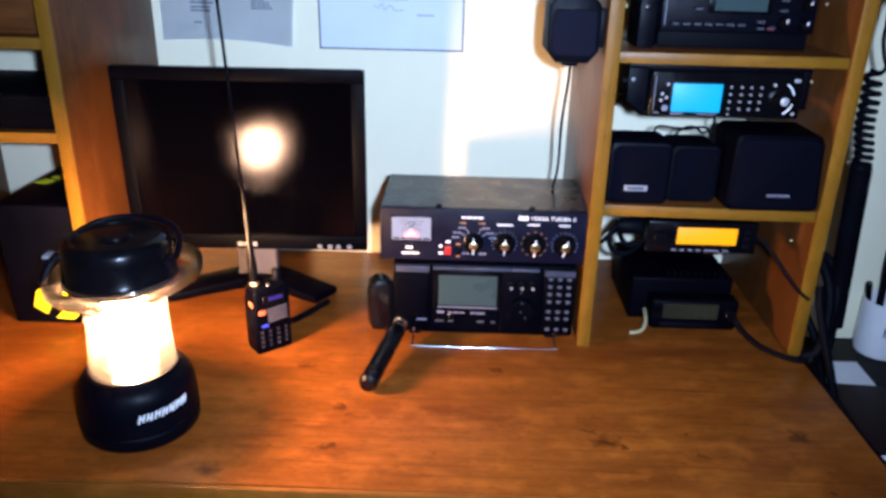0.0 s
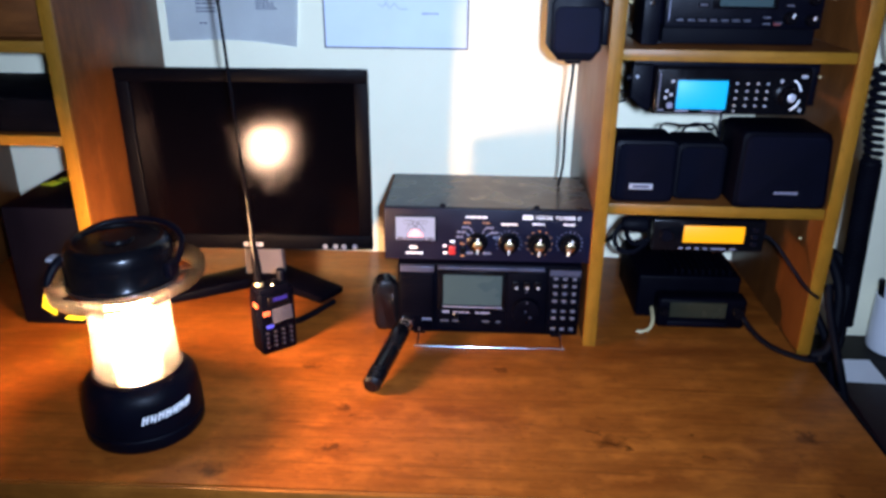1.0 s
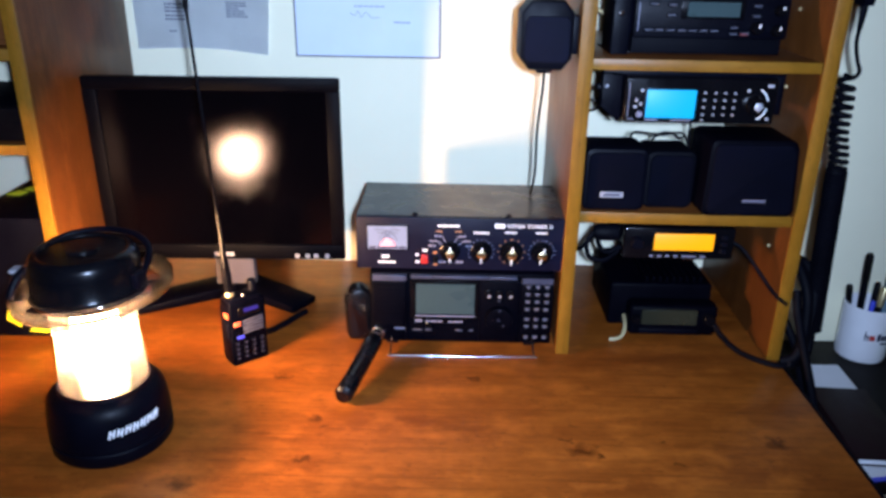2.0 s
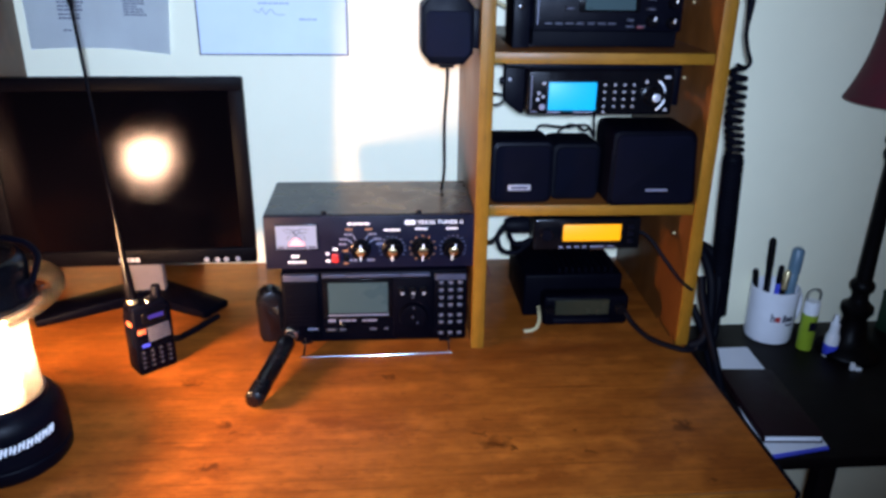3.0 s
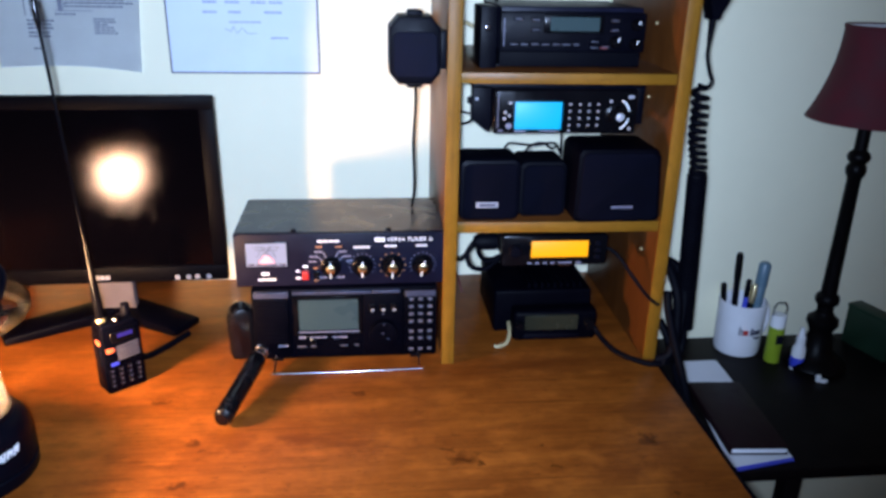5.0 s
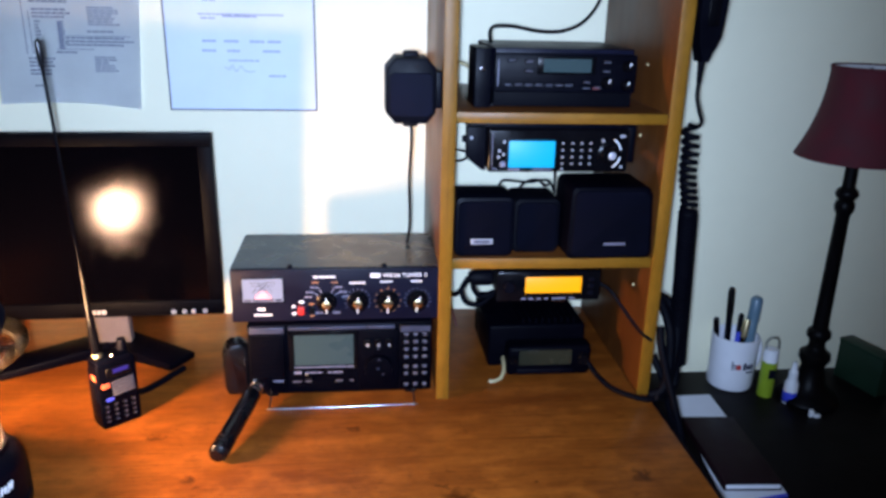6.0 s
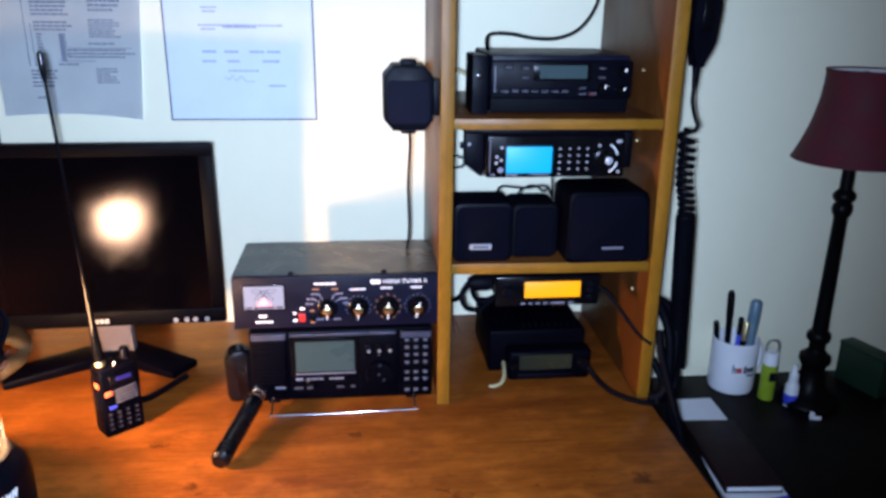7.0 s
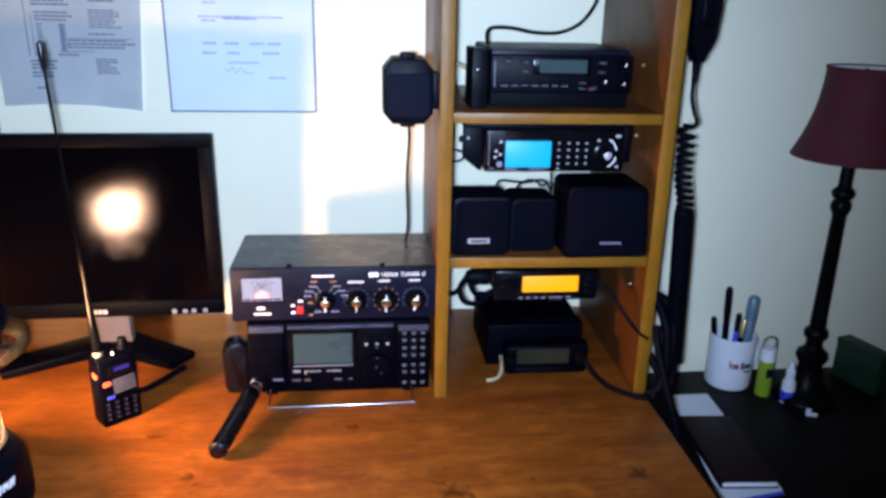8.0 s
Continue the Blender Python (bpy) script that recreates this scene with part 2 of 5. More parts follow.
WIRE_RED = surface("dull_red_wire", (0.10, 0.012, 0.012), 0.5, vary=0.1, bump=0.0)
KEY_PRINT = surface("dim_blue_grey_print", (0.085, 0.088, 0.12), 0.5, vary=0.2, bump=0.0)
FAINT = surface("faint_grey_print", (0.060, 0.060, 0.080), 0.5, vary=0.1, bump=0.0)
LCD_DARK = surface("dull_olive_lcd", (0.016, 0.018, 0.011), 0.25, vary=0.06, scale=9, bump=0.0)
SCREEN = matt_screen("matt_black_screen")
CYAN_GLOW = glowing("cyan_backlit_lcd", (0.0, 0.47, 1.0), 1.20)
AMBER_GLOW = glowing("amber_backlit_lcd", (1.0, 0.41, 0.0), 1.40)
VIOLET_GLOW = glowing("violet_backlit_lcd", (0.08, 0.05, 0.9), 0.35)
METER_FACE = glowing("lit_meter_face", (0.72, 0.70, 1.0), 0.68)
METER_PINK = surface("pink_meter_print", (0.75, 0.32, 0.36), 0.5, vary=0.1, bump=0.0)
MANTLE = glowing("glowing_mantle", (1.0, 0.60, 0.34), LANTERN_GLOW)
GLOBE = clear("clear_globe_plastic", (1.0, 0.97, 0.93), 0.022)
CLEAR = clear("clear_handle_plastic", (0.97, 0.93, 0.88), 0.045)
CAP_CLEAR = clear("clear_cap_plastic", (0.95, 0.96, 0.97), 0.12)


# ---- shapes ----
def box(bm, x0, x1, y0, y1, z0, z1, bevel=0.0, seg=2, turn=None):
    made = bmesh.ops.create_cube(bm, size=1.0)["verts"]
    for v in made:
        v.co = Vector(((x0 + x1) / 2 + v.co.x * (x1 - x0), (y0 + y1) / 2 + v.co.y * (y1 - y0), (z0 + z1) / 2 + v.co.z * (z1 - z0)))
    if turn is not None:
        bmesh.ops.transform(bm, matrix=turn, verts=made)
    if bevel:
        edges = list({e for v in made for e in v.link_edges})
        bmesh.ops.bevel(bm, geom=edges, offset=bevel, segments=seg, affect="EDGES", profile=0.5)
    return bm


def lathe(bm, profile, at=(0, 0, 0), seg=40, turn=None):
    """Turns (radius, height) pairs about the upright axis through at; turn lays the axis over."""
    rings = []
    place = Matrix.Translation(at) @ (turn if turn is not None else Matrix.Identity(4))
    for r, z in profile:
        if r < 1e-6:
            rings.append([bm.verts.new(place @ Vector((0, 0, z)))])
        else:
            rings.append([bm.verts.new(place @ Vector((r * math.cos(2 * math.pi * k / seg), r * math.sin(2 * math.pi * k / seg), z))) for k in range(seg)])
    for a, b in zip(rings, rings[1:]):
        for k in range(seg):
            j = (k + 1) % seg
            if len(a) == 1 and len(b) == 1:
                continue
            if len(a) == 1:
                bm.faces.new((a[0], b[j], b[k]))
            elif len(b) == 1:
                bm.faces.new((a[k], a[j], b[0]))
            else:
                bm.faces.new((a[k], a[j], b[j], b[k]))
    return bm


def smooth_line(points, steps=8):
    pts = [Vector(p) for p in points]
    pts = [2 * pts[0] - pts[1]] + pts + [2 * pts[-1] - pts[-2]]
    out = []
    for a, b, c, d in zip(pts, pts[1:], pts[2:], pts[3:]):
        for s in range(steps):
            t = s / steps
            out.append(0.5 * (2 * b + (c - a) * t + (2 * a - 5 * b + 4 * c - d) * t * t + (3 * b - a - 3 * c + d) * t**3))
    return out + [pts[-2]]


def tube(bm, points, r, seg=8, steps=8, r_end=None):
    line = smooth_line(points, steps) if steps else [Vector(p) for p in points]
    side, rings = None, []
    for i, p in enumerate(line):
        way = (line[min(i + 1, len(line) - 1)] - line[max(i - 1, 0)]).normalized()
        if side is None:
            side = way.orthogonal().normalized()
        side = (side - way * side.dot(way)).normalized()
        up, rr = way.cross(side), r + ((r_end if r_end is not None else r) - r) * i / (len(line) - 1)
        rings.append([bm.verts.new(p + rr * (math.cos(2 * math.pi * k / seg) * side + math.sin(2 * math.pi * k / seg) * up)) for k in range(seg)])
    for a, b in zip(rings, rings[1:]):
        for k in range(seg):
            bm.faces.new((a[k], a[(k + 1) % seg], b[(k + 1) % seg], b[k]))
    bm.faces.new(list(reversed(rings[0])))
    bm.faces.new(rings[-1])
    return bm


def prism(bm, outline, y0, y1, bevel=0.0):
    """An (x, z) outline, drawn out from y0 to y1."""
    a, b = [bm.verts.new((x, y0, z)) for x, z in outline], [bm.verts.new((x, y1, z)) for x, z in outline]
    n = len(outline)
    faces = [bm.faces.new(a), bm.faces.new(list(reversed(b)))]
    faces += [bm.faces.new((a[k], b[k], b[(k + 1) % n], a[(k + 1) % n])) for k in range(n)]
    if bevel:
        bmesh.ops.bevel(bm, geom=list({e for f in faces[:1] for e in f.edges}), offset=bevel, segments=2, affect="EDGES", profile=0.5)
    bmesh.ops.recalc_face_normals(bm, faces=bm.faces)
    return bm


def made(name, bm, material, parent=None, label="", angle=38):
    me = bpy.data.meshes.new(name)
    bmesh.ops.recalc_face_normals(bm, faces=bm.faces)
    for f in bm.faces:
        f.smooth = True
    bm.to_mesh(me)
    bm.free()
    me.set_sharp_from_angle(angle=radians(angle))
    me.materials.append(material)
    ob = new(name, me)
    ob.parent = parent
    return tagged(ob, label)


PRINTS = {"typing", "printing", "panel_print", "scale_print", "gold_print", "lower_caption", "caption", "mug_print", "meter_scale"}


def part(name, bm, material, parent, label=""):
    return tagged(made(name, bm, material, parent, label), kind="stuff" if name in PRINTS else "")


def again(ob, m):
    """One more part on the same mesh."""
    o = new(ob.name.split(".")[0], ob.data)
    o.parent, o.matrix_basis = ob.parent, m
    return o


def thing(name, m, label, category, group=""):
    ob = new(name)
    ob.empty_display_size = 0.02
    ob.matrix_basis = m
    return tagged(ob, label, category, group)


def whole(name, bm, material, label, category, group="", m=None):
    ob = made(name, bm, material)
    if m is not None:
        ob.matrix_basis = m
    return tagged(ob, label, category, group)


def setting(name, bm, material, label):
    return tagged(made(name, bm, material), label, "", "", "structure")


def bars(bm, x, z, widths, h, y, gap=0.0012, t=0.0004):
    """A row of small flat bars, from x to the right, standing a hair proud of the plane y."""
    for w in widths:
        box(bm, x, x + w, y - t, y + 0.0002, z - h / 2, z + h / 2)
        x += w + gap
    return bm


def words(name, text, size, x, y, z, material, parent):
    """Lettering in the built-in font, facing the front, its left foot at (x, y, z)."""
    c = bpy.data.curves.new(name, "FONT")
    c.body, c.size, c.extrude, c.space_character, c.offset = text, size, 0.0002, 1.15, 0.0001
    tmp = bpy.data.objects.new(name, c)
    scene.collection.objects.link(tmp)
    me = bpy.data.meshes.new_from_object(tmp.evaluated_get(bpy.context.evaluated_depsgraph_get()))
    bpy.data.objects.remove(tmp)
    me.transform(pose(x, y, z, 90))
    me.materials.clear()
    me.materials.append(material)
    ob = new(name, me)
    ob.parent = parent
    return ob


FRONT = pose(0, 0, 0, 90)  # turns an upright lathe to face the front
N = bmesh.new


# ---- the room ----
WALL_Y, TOP, HUTCH_Y = 1.328, 0.75, 1.0
setting("floor", box(N(), -3.2, 3.4, -4.6, WALL_Y + 0.12, -0.1, 0), FLOOR, "dark wooden floor of the room")
setting("wall_north", box(N(), -3.2, 3.4, WALL_Y, WALL_Y + 0.12, 0, 2.45), WALL, "cream painted wall behind the desk")
setting("wall_south", box(N(), -3.2, 3.4, -4.72, -4.6, 0, 2.45), WALL, "cream painted wall")
setting("wall_west", box(N(), -3.32, -3.2, -4.72, WALL_Y + 0.12, 0, 2.45), WALL, "cream painted wall")
setting("wall_east", box(N(), 3.4, 3.52, -4.72, WALL_Y + 0.12, 0, 2.45), WALL, "cream painted wall")
setting("ceiling", box(N(), -3.32, 3.52, -4.72, WALL_Y + 0.12, 2.45, 2.55), CEIL, "white painted ceiling")

# ---- desk with its two hutches ----
DESK_X0, DESK_X1, DESK_Y0 = -0.72, 0.630, 0.679
desk = thing("desk", pose(0, 0, 0), "honey-coloured pine desk with a knotty top against the wall", "desk")
part("desktop", box(N(), DESK_X0, DESK_X1, DESK_Y0 + 0.004, WALL_Y - 0.003, TOP - 0.026, TOP, 0.0025), PINE, desk, "knotty honey pine desktop with worn grain")
part("edging", box(N(), DESK_X0, DESK_X1, DESK_Y0 - 0.003, DESK_Y0 + 0.003, TOP - 0.026, TOP - 0.0005, 0.0015), PINE_LIP, desk, "lighter pine edge strip")
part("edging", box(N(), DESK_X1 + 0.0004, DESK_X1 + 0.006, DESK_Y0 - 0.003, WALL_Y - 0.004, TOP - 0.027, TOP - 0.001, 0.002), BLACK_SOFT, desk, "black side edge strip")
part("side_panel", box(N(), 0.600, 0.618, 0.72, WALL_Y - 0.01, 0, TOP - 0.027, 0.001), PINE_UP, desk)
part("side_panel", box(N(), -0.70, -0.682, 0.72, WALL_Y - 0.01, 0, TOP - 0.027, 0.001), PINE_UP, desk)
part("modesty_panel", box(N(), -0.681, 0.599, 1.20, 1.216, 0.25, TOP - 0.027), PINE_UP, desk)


def hutch(x0, x1, shelves, label, yaw=0.0):
    """Open shelving: two upright panels with yellow edging and shelves between them, on the desk."""
    top = 1.78
    h = thing("desk_hutch", pose(x0, HUTCH_Y, TOP, 0, 0, yaw) @ pose(-x0, -HUTCH_Y, 0), label, "shelf unit", "hutches on the desk")
    for a, b in ((x0, x0 + 0.017), (x1 - 0.017, x1)):
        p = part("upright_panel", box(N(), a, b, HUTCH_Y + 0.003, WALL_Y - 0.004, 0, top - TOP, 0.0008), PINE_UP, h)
        part("edging", box(N(), a - 0.0004, b + 0.0004, HUTCH_Y - 0.001, HUTCH_Y + 0.003, 0, top - TOP, 0.0008), EDGE, p, "yellow pine edge strip")
    for z0, z1 in shelves + [(top, top + 0.017)]:
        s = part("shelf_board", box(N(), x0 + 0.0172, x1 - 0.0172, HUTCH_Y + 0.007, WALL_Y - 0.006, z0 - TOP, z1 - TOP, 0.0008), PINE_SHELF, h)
        part("edging", box(N(), x0 + 0.0178, x1 - 0.0178, HUTCH_Y + 0.003, HUTCH_Y + 0.0068, z0 - TOP - 0.0003, z1 - TOP + 0.0003, 0.0008), EDGE_X, s, "yellow pine edge strip")
    for x, y, z in ((x1 - 0.0171, 1.10, 1.215), (x1 - 0.0171, 1.06, 0.90), (x1 - 0.0171, 1.10, 1.115)):
        part("shelf_pin", lathe(N(), [(0, 0.003), (0.0022, 0.003), (0.0025, 0)], (x, y, z - TOP), 10, pose(0, 0, 0, 0, -90)), BRASS, h)
    return h


hutch(0.319, 0.632, [(0.948, 0.962), (1.147, 1.160), (1.44, 1.454)], "honey pine open hutch with yellow edges, holding radios", -1.2)
hutch(-0.676, -0.362, [(1.025, 1.038), (1.145, 1.159), (1.44, 1.454)], "honey pine open hutch with yellow edges beside the monitor")

# ---- monitor ----
mon = thing("monitor", pose(-0.1760, 1.134, TOP, 0, 0, 1.75), "black flat-panel monitor, switched off, on a dark V-shaped foot", "monitor")
MW, M0, M1 = 0.1810, 0.0785, 0.3575
casing = N()
box(casing, -MW + 0.004, MW - 0.004, 0.012, 0.04, M0 + 0.004, M1 - 0.004, 0.006)
box(casing, -0.13, 0.13, 0.036, 0.065, M0 + 0.05, M1 - 0.05, 0.012)
TILT = pose(0, 0, M0) @ pose(0, 0, 0, 1.65) @ pose(0, 0, -M0)
part("casing", casing, MONITOR_BLACK, mon).matrix_basis = TILT
bez = N()
for a in ((-MW, MW, M1 - 0.018, M1), (-MW, MW, M0, M0 + 0.024), (-MW, -MW + 0.020, M0 + 0.0235, M1 - 0.0175), (MW - 0.020, MW, M0 + 0.0235, M1 - 0.0175)):
    box(bez, a[0], a[1], 0, 0.014, a[2], a[3], 0.0022)
bezel = part("bezel", bez, MONITOR_BLACK, mon, "satin black bezel")
bezel.matrix_basis = TILT
part("screen", box(N(), -MW + 0.0195, MW - 0.0195, 0.0045, 0.011, M0 + 0.0235, M1 - 0.0175), SCREEN, mon, "dark matt screen that mirrors the lantern").matrix_basis = TILT
part("maker_badge", bars(N(), -0.020, M0 + 0.009, (0.0072, 0.0062, 0.0058, 0.0062), 0.0065, 0.0, 0.0014), SILVER, bezel, "small silver badge")
btn = part("button", lathe(N(), [(0, 0.0022), (0.0032, 0.002), (0.0038, 0.0006), (0.0038, -0.001)], (0.107, 0, M0 + 0.0065), 16, FRONT), SILVER, bezel, "small silver button")
for dx in (0.016, 0.029, 0.046):
    again(btn, pose(dx, 0, 0))
neck = N()
prism(neck, [(-0.034, 0.004), (0.030, 0.004), (0.026, 0.13), (-0.030, 0.13)], 0.040, 0.058, 0.002)
part("neck", neck, DULL_SILVER, mon, "silver-grey stand neck")
part("neck_foot", box(N(), -0.036, 0.032, 0.034, 0.062, 0.0, 0.012, 0.003), DULL_SILVER, mon)
for sx, tip in ((1, (0.116, -0.010)), (-1, (-0.150, -0.018))):
    leg, start = N(), Vector((0.01 * sx - 0.002, 0.058))
    way = (Vector(tip) - start).normalized()
    across = Vector((-way.y, way.x)) * 0.027
    low = [start + across, start - across, Vector(tip) - across, Vector(tip) + across]
    vs = [leg.verts.new((p.x, p.y, 0)) for p in low] + [leg.verts.new((p.x, p.y, 0.020 if k < 2 else 0.012)) for k, p in enumerate(low)]
    for f in ((0, 1, 2, 3), (4, 5, 6, 7), (0, 1, 5, 4), (1, 2, 6, 5), (2, 3, 7, 6), (3, 0, 4, 7)):
        leg.faces.new([vs[k] for k in f])
    bmesh.ops.bevel(leg, geom=leg.edges[:], offset=0.003, segments=2, affect="EDGES", profile=0.5)
    part("foot", leg, DEEP, mon, "black splayed foot")

# ---- lantern ----
LX, LY = -0.221, 0.790
lantern = thing("camping_lantern", pose(LX, LY, TOP), "black battery camping lantern, lit, with clear globe and handle ring", "lantern")
part("base", lathe(N(), [(0, 0), (0.0629, 0), (0.06586, 0.004), (0.06623, 0.016), (0.06475, 0.0175), (0.06475, 0.0195), (0.06614, 0.021), (0.06549, 0.040), (0.06383, 0.056), (0.06151, 0.064), (0.05643, 0.0705), (0.05088, 0.074), (0.04949, 0.079), (0.04671, 0.079), (0.0444, 0.072), (0, 0.070)], seg=64), BLACK, lantern, "ribbed black plastic base")
mark = N()
for k in range(14):
    a = radians(-67 + 3.75 * k)
    m4 = pose(0.0657 * math.cos(a), 0.0657 * math.sin(a), 0.0425 + 0.0003 * k, 0, 0, math.degrees(a) + 90)
    low, high = 0.0008 * (k % 3), 0.0010 * ((k + 1) % 4 == 0)
    box(mark, -0.0011, 0.0011, -0.0002, 0.002, -0.0052 + low, 0.0052 - high, 0.0003, 1, m4 @ pose(0, 0, 0, 0, 16))
    if k % 2:
        box(mark, -0.0034, 0.0008, -0.0002, 0.002, -0.0008, 0.0010, 0.0003, 1, m4 @ pose(0, 0, 0.0012 * (k % 3 - 1), 0, 16))
part("maker_badge", mark, WHITE, lantern, "row of plain white marks")
part("reflector", lathe(N(), [(0.03956, 0.0705), (0.0344, 0.074), (0.01892, 0.080), (0.01376, 0.090), (0.01204, 0.090), (0.01204, 0.0708)], seg=40), CHROME, lantern)
part("lamp_stem", lathe(N(), [(0.010, 0.074), (0.009, 0.103), (0, 0.104)], (-0.003, -0.006, 0), 16), WHITE, lantern)
part("mantle", lathe(N(), [(0, 0.1020), (0.012, 0.1030), (0.0250, 0.107), (0.0315, 0.117), (0.0325, 0.140), (0.0315, 0.162), (0.0250, 0.172), (0.012, 0.1765), (0, 0.1775)], (-0.003, -0.006, 0), 28), MANTLE, lantern, "glowing frosted bulb")
part("globe", lathe(N(), [(0.0470, 0.0745), (0.0475, 0.082), (0.0455, 0.105), (0.0440, 0.135), (0.0445, 0.165), (0.0465, 0.182), (0.0455, 0.182), (0.0434, 0.165), (0.0429, 0.135), (0.0444, 0.105), (0.0464, 0.082), (0.0459, 0.0745)], seg=56), GLOBE, lantern, "clear globe blazing with warm light")
part("cap", lathe(N(), [(0, 0.181), (0.0455, 0.180), (0.0560, 0.1815), (0.0588, 0.186), (0.0588, 0.193), (0.0568, 0.1955), (0.0562, 0.2180), (0.0550, 0.2270), (0.0515, 0.2335), (0.0470, 0.2355), (0.0440, 0.2345), (0.0430, 0.2325), (0.0180, 0.2335), (0.0165, 0.2365), (0, 0.2370)], seg=64), BLACK_GLOSS, lantern, "glossy black flat-topped cap")
LEAN = pose(0.0, 0, 0.190) @ pose(0, 0, 0, 0, -5.0) @ pose(0, 0, -0.190)
part("handle_ring", lathe(N(), [(0.0690, 0.1800), (0.0785, 0.1810), (0.0820, 0.1855), (0.0825, 0.1945), (0.0802, 0.1990), (0.0790, 0.1985), (0.0806, 0.1940), (0.0802, 0.1870), (0.0776, 0.1836), (0.0698, 0.1828), (0.0685, 0.1855), (0.0676, 0.1853), (0.0690, 0.1800)], (0.005, 0, 0), seg=64), CLEAR, lantern, "clear plastic handle ring").matrix_basis = LEAN
for a in (20, 200):
    part("ring_arm", box(N(), 0.0570, 0.0760, -0.010, 0.010, 0.1815, 0.186, 0.001, 1, pose(0, 0, 0, 0, 0, a)), CLEAR, lantern).matrix_basis = LEAN
for a in (-8, 172):
    part("bail_lug", box(N(), 0.0550, 0.0625, -0.008, 0.008, 0.196, 0.2130, 0.002, 2, pose(0, 0, 0, 0, 0, a)), BLACK, lantern, "black pivot lug")
part("lever", tube(N(), [(-0.058, -0.008, 0.213), (-0.066, -0.014, 0.206), (-0.070, -0.022, 0.196), (-0.071, -0.029, 0.187)], 0.0062, 10, 6, 0.0042), BLACK, lantern, "black latch lever")
# added silver plate: the bright reflection of the clear handle, built as a shape
part("handle_glint", box(N(), -0.0780, -0.0610, -0.006, 0.010, 0.2085, 0.2125, 0.0015, 2, pose(0, 0, 0, 0, 0, 4)), SILVER, lantern, "silver plate standing for a reflection on the clear handle")
bail = [(-0.0600, 0.0, 0.206), (-0.0605, 0.014, 0.214), (-0.0560, 0.034, 0.2245), (-0.034, 0.054, 0.2315), (0.0, 0.0620, 0.2335), (0.034, 0.054, 0.2315), (0.0560, 0.034, 0.2245), (0.0605, 0.014, 0.214), (0.0600, 0.0, 0.206)]
part("bail", tube(N(), bail, 0.0034, 10), BLACK, lantern, "black folding carry bail")
part("vent_band", lathe(N(), [(0.0580, 0.1880), (0.0592, 0.1885), (0.0592, 0.1915), (0.0580, 0.1920)], seg=64), CHARCOAL, lantern)

# ---- handheld radio with its long whip ----
ht = thing("handheld_radio", pose(-0.1120, 0.973, TOP, 0, 0, 40), "black handheld radio with orange keys and long whip antenna", "radio")
body = box(N(), -0.026, 0.026, -0.0155, 0.0155, 0.0, 0.094, 0.004, 3)
part("body", body, DEEP, ht)
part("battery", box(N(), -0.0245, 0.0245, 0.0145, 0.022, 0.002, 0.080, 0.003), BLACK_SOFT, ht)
part("top_cover", box(N(), -0.025, 0.020, -0.0145, 0.0125, 0.0925, 0.099, 0.003), BLACK, ht)
part("display", box(N(), -0.014, 0.018, -0.0162, -0.0150, 0.072, 0.086, 0.0005, 1), BLACK_GLOSS, ht)
part("display_glow", box(N(), -0.006, 0.014, -0.0166, -0.0160, 0.0785, 0.0835), VIOLET_GLOW, ht, "faint violet readout")
for k in range(5):
    part("grille_bar", box(N(), -0.006, 0.0235, -0.0170, -0.0150, 0.0465 + 0.0044 * k, 0.0486 + 0.0044 * k, 0.0004, 1, pose(0, 0, 0, 0, -3)), FAINT, ht, "grey loudspeaker bar")
part("orange_key", box(N(), -0.022, -0.012, -0.0172, -0.0150, 0.060, 0.066, 0.0008), RED_ORANGE, ht, "orange call key")
part("blue_key", box(N(), -0.0185, -0.0085, -0.0172, -0.0150, 0.0405, 0.0445, 0.0008), BLUE, ht, "blue menu key")
part("side_key", box(N(), -0.0272, -0.0255, -0.009, 0.003, 0.070, 0.0765, 0.0006), RED_ORANGE, ht, "orange side key")
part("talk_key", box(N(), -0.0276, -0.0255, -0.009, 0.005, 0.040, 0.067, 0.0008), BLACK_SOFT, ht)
key = part("key", box(N(), -0.0028, 0.0028, -0.0168, -0.0150, 0.0, 0.0040, 0.0006, 1), CHARCOAL, ht, "small grey key")
dot = part("key_print", box(N(), -0.0011, 0.0011, -0.0170, -0.0166, 0.0012, 0.0028), FAINT, ht)
for r in range(4):
    for c in range(4):
        if (r, c) != (0, 0):
            again(key, pose(-0.0185 + 0.0118 * c, 0, 0.010 + 0.0072 * r))
            again(dot, pose(-0.0185 + 0.0118 * c, 0, 0.010 + 0.0072 * r))
key.matrix_basis = dot.matrix_basis = pose(-0.0185, 0, 0.010)
part("volume_knob", lathe(N(), [(0, 0.017), (0.0052, 0.0165), (0.006, 0.015), (0.0064, 0.0), (0.0, 0.0)], (0.016, 0.002, 0.0975), 18), BLACK, ht)
part("torch_lens", lathe(N(), [(0, 0.0035), (0.002, 0.003), (0.0028, 0.0)], (-0.002, -0.008, 0.0985), 14), CHROME, ht)
part("antenna_collar", lathe(N(), [(0.0062, 0), (0.0062, 0.006), (0.0050, 0.008), (0, 0.008)], (-0.0165, 0.002, 0.0975), 20), BRASS, ht, "shiny brass antenna collar")
whip = lathe(N(), [(0.0060, 0), (0.0060, 0.028), (0.0052, 0.040), (0.0030, 0.075), (0.0021, 0.11), (0.0019, 0.356), (0.0034, 0.364), (0.0040, 0.377), (0.0034, 0.389), (0, 0.392)], seg=16)
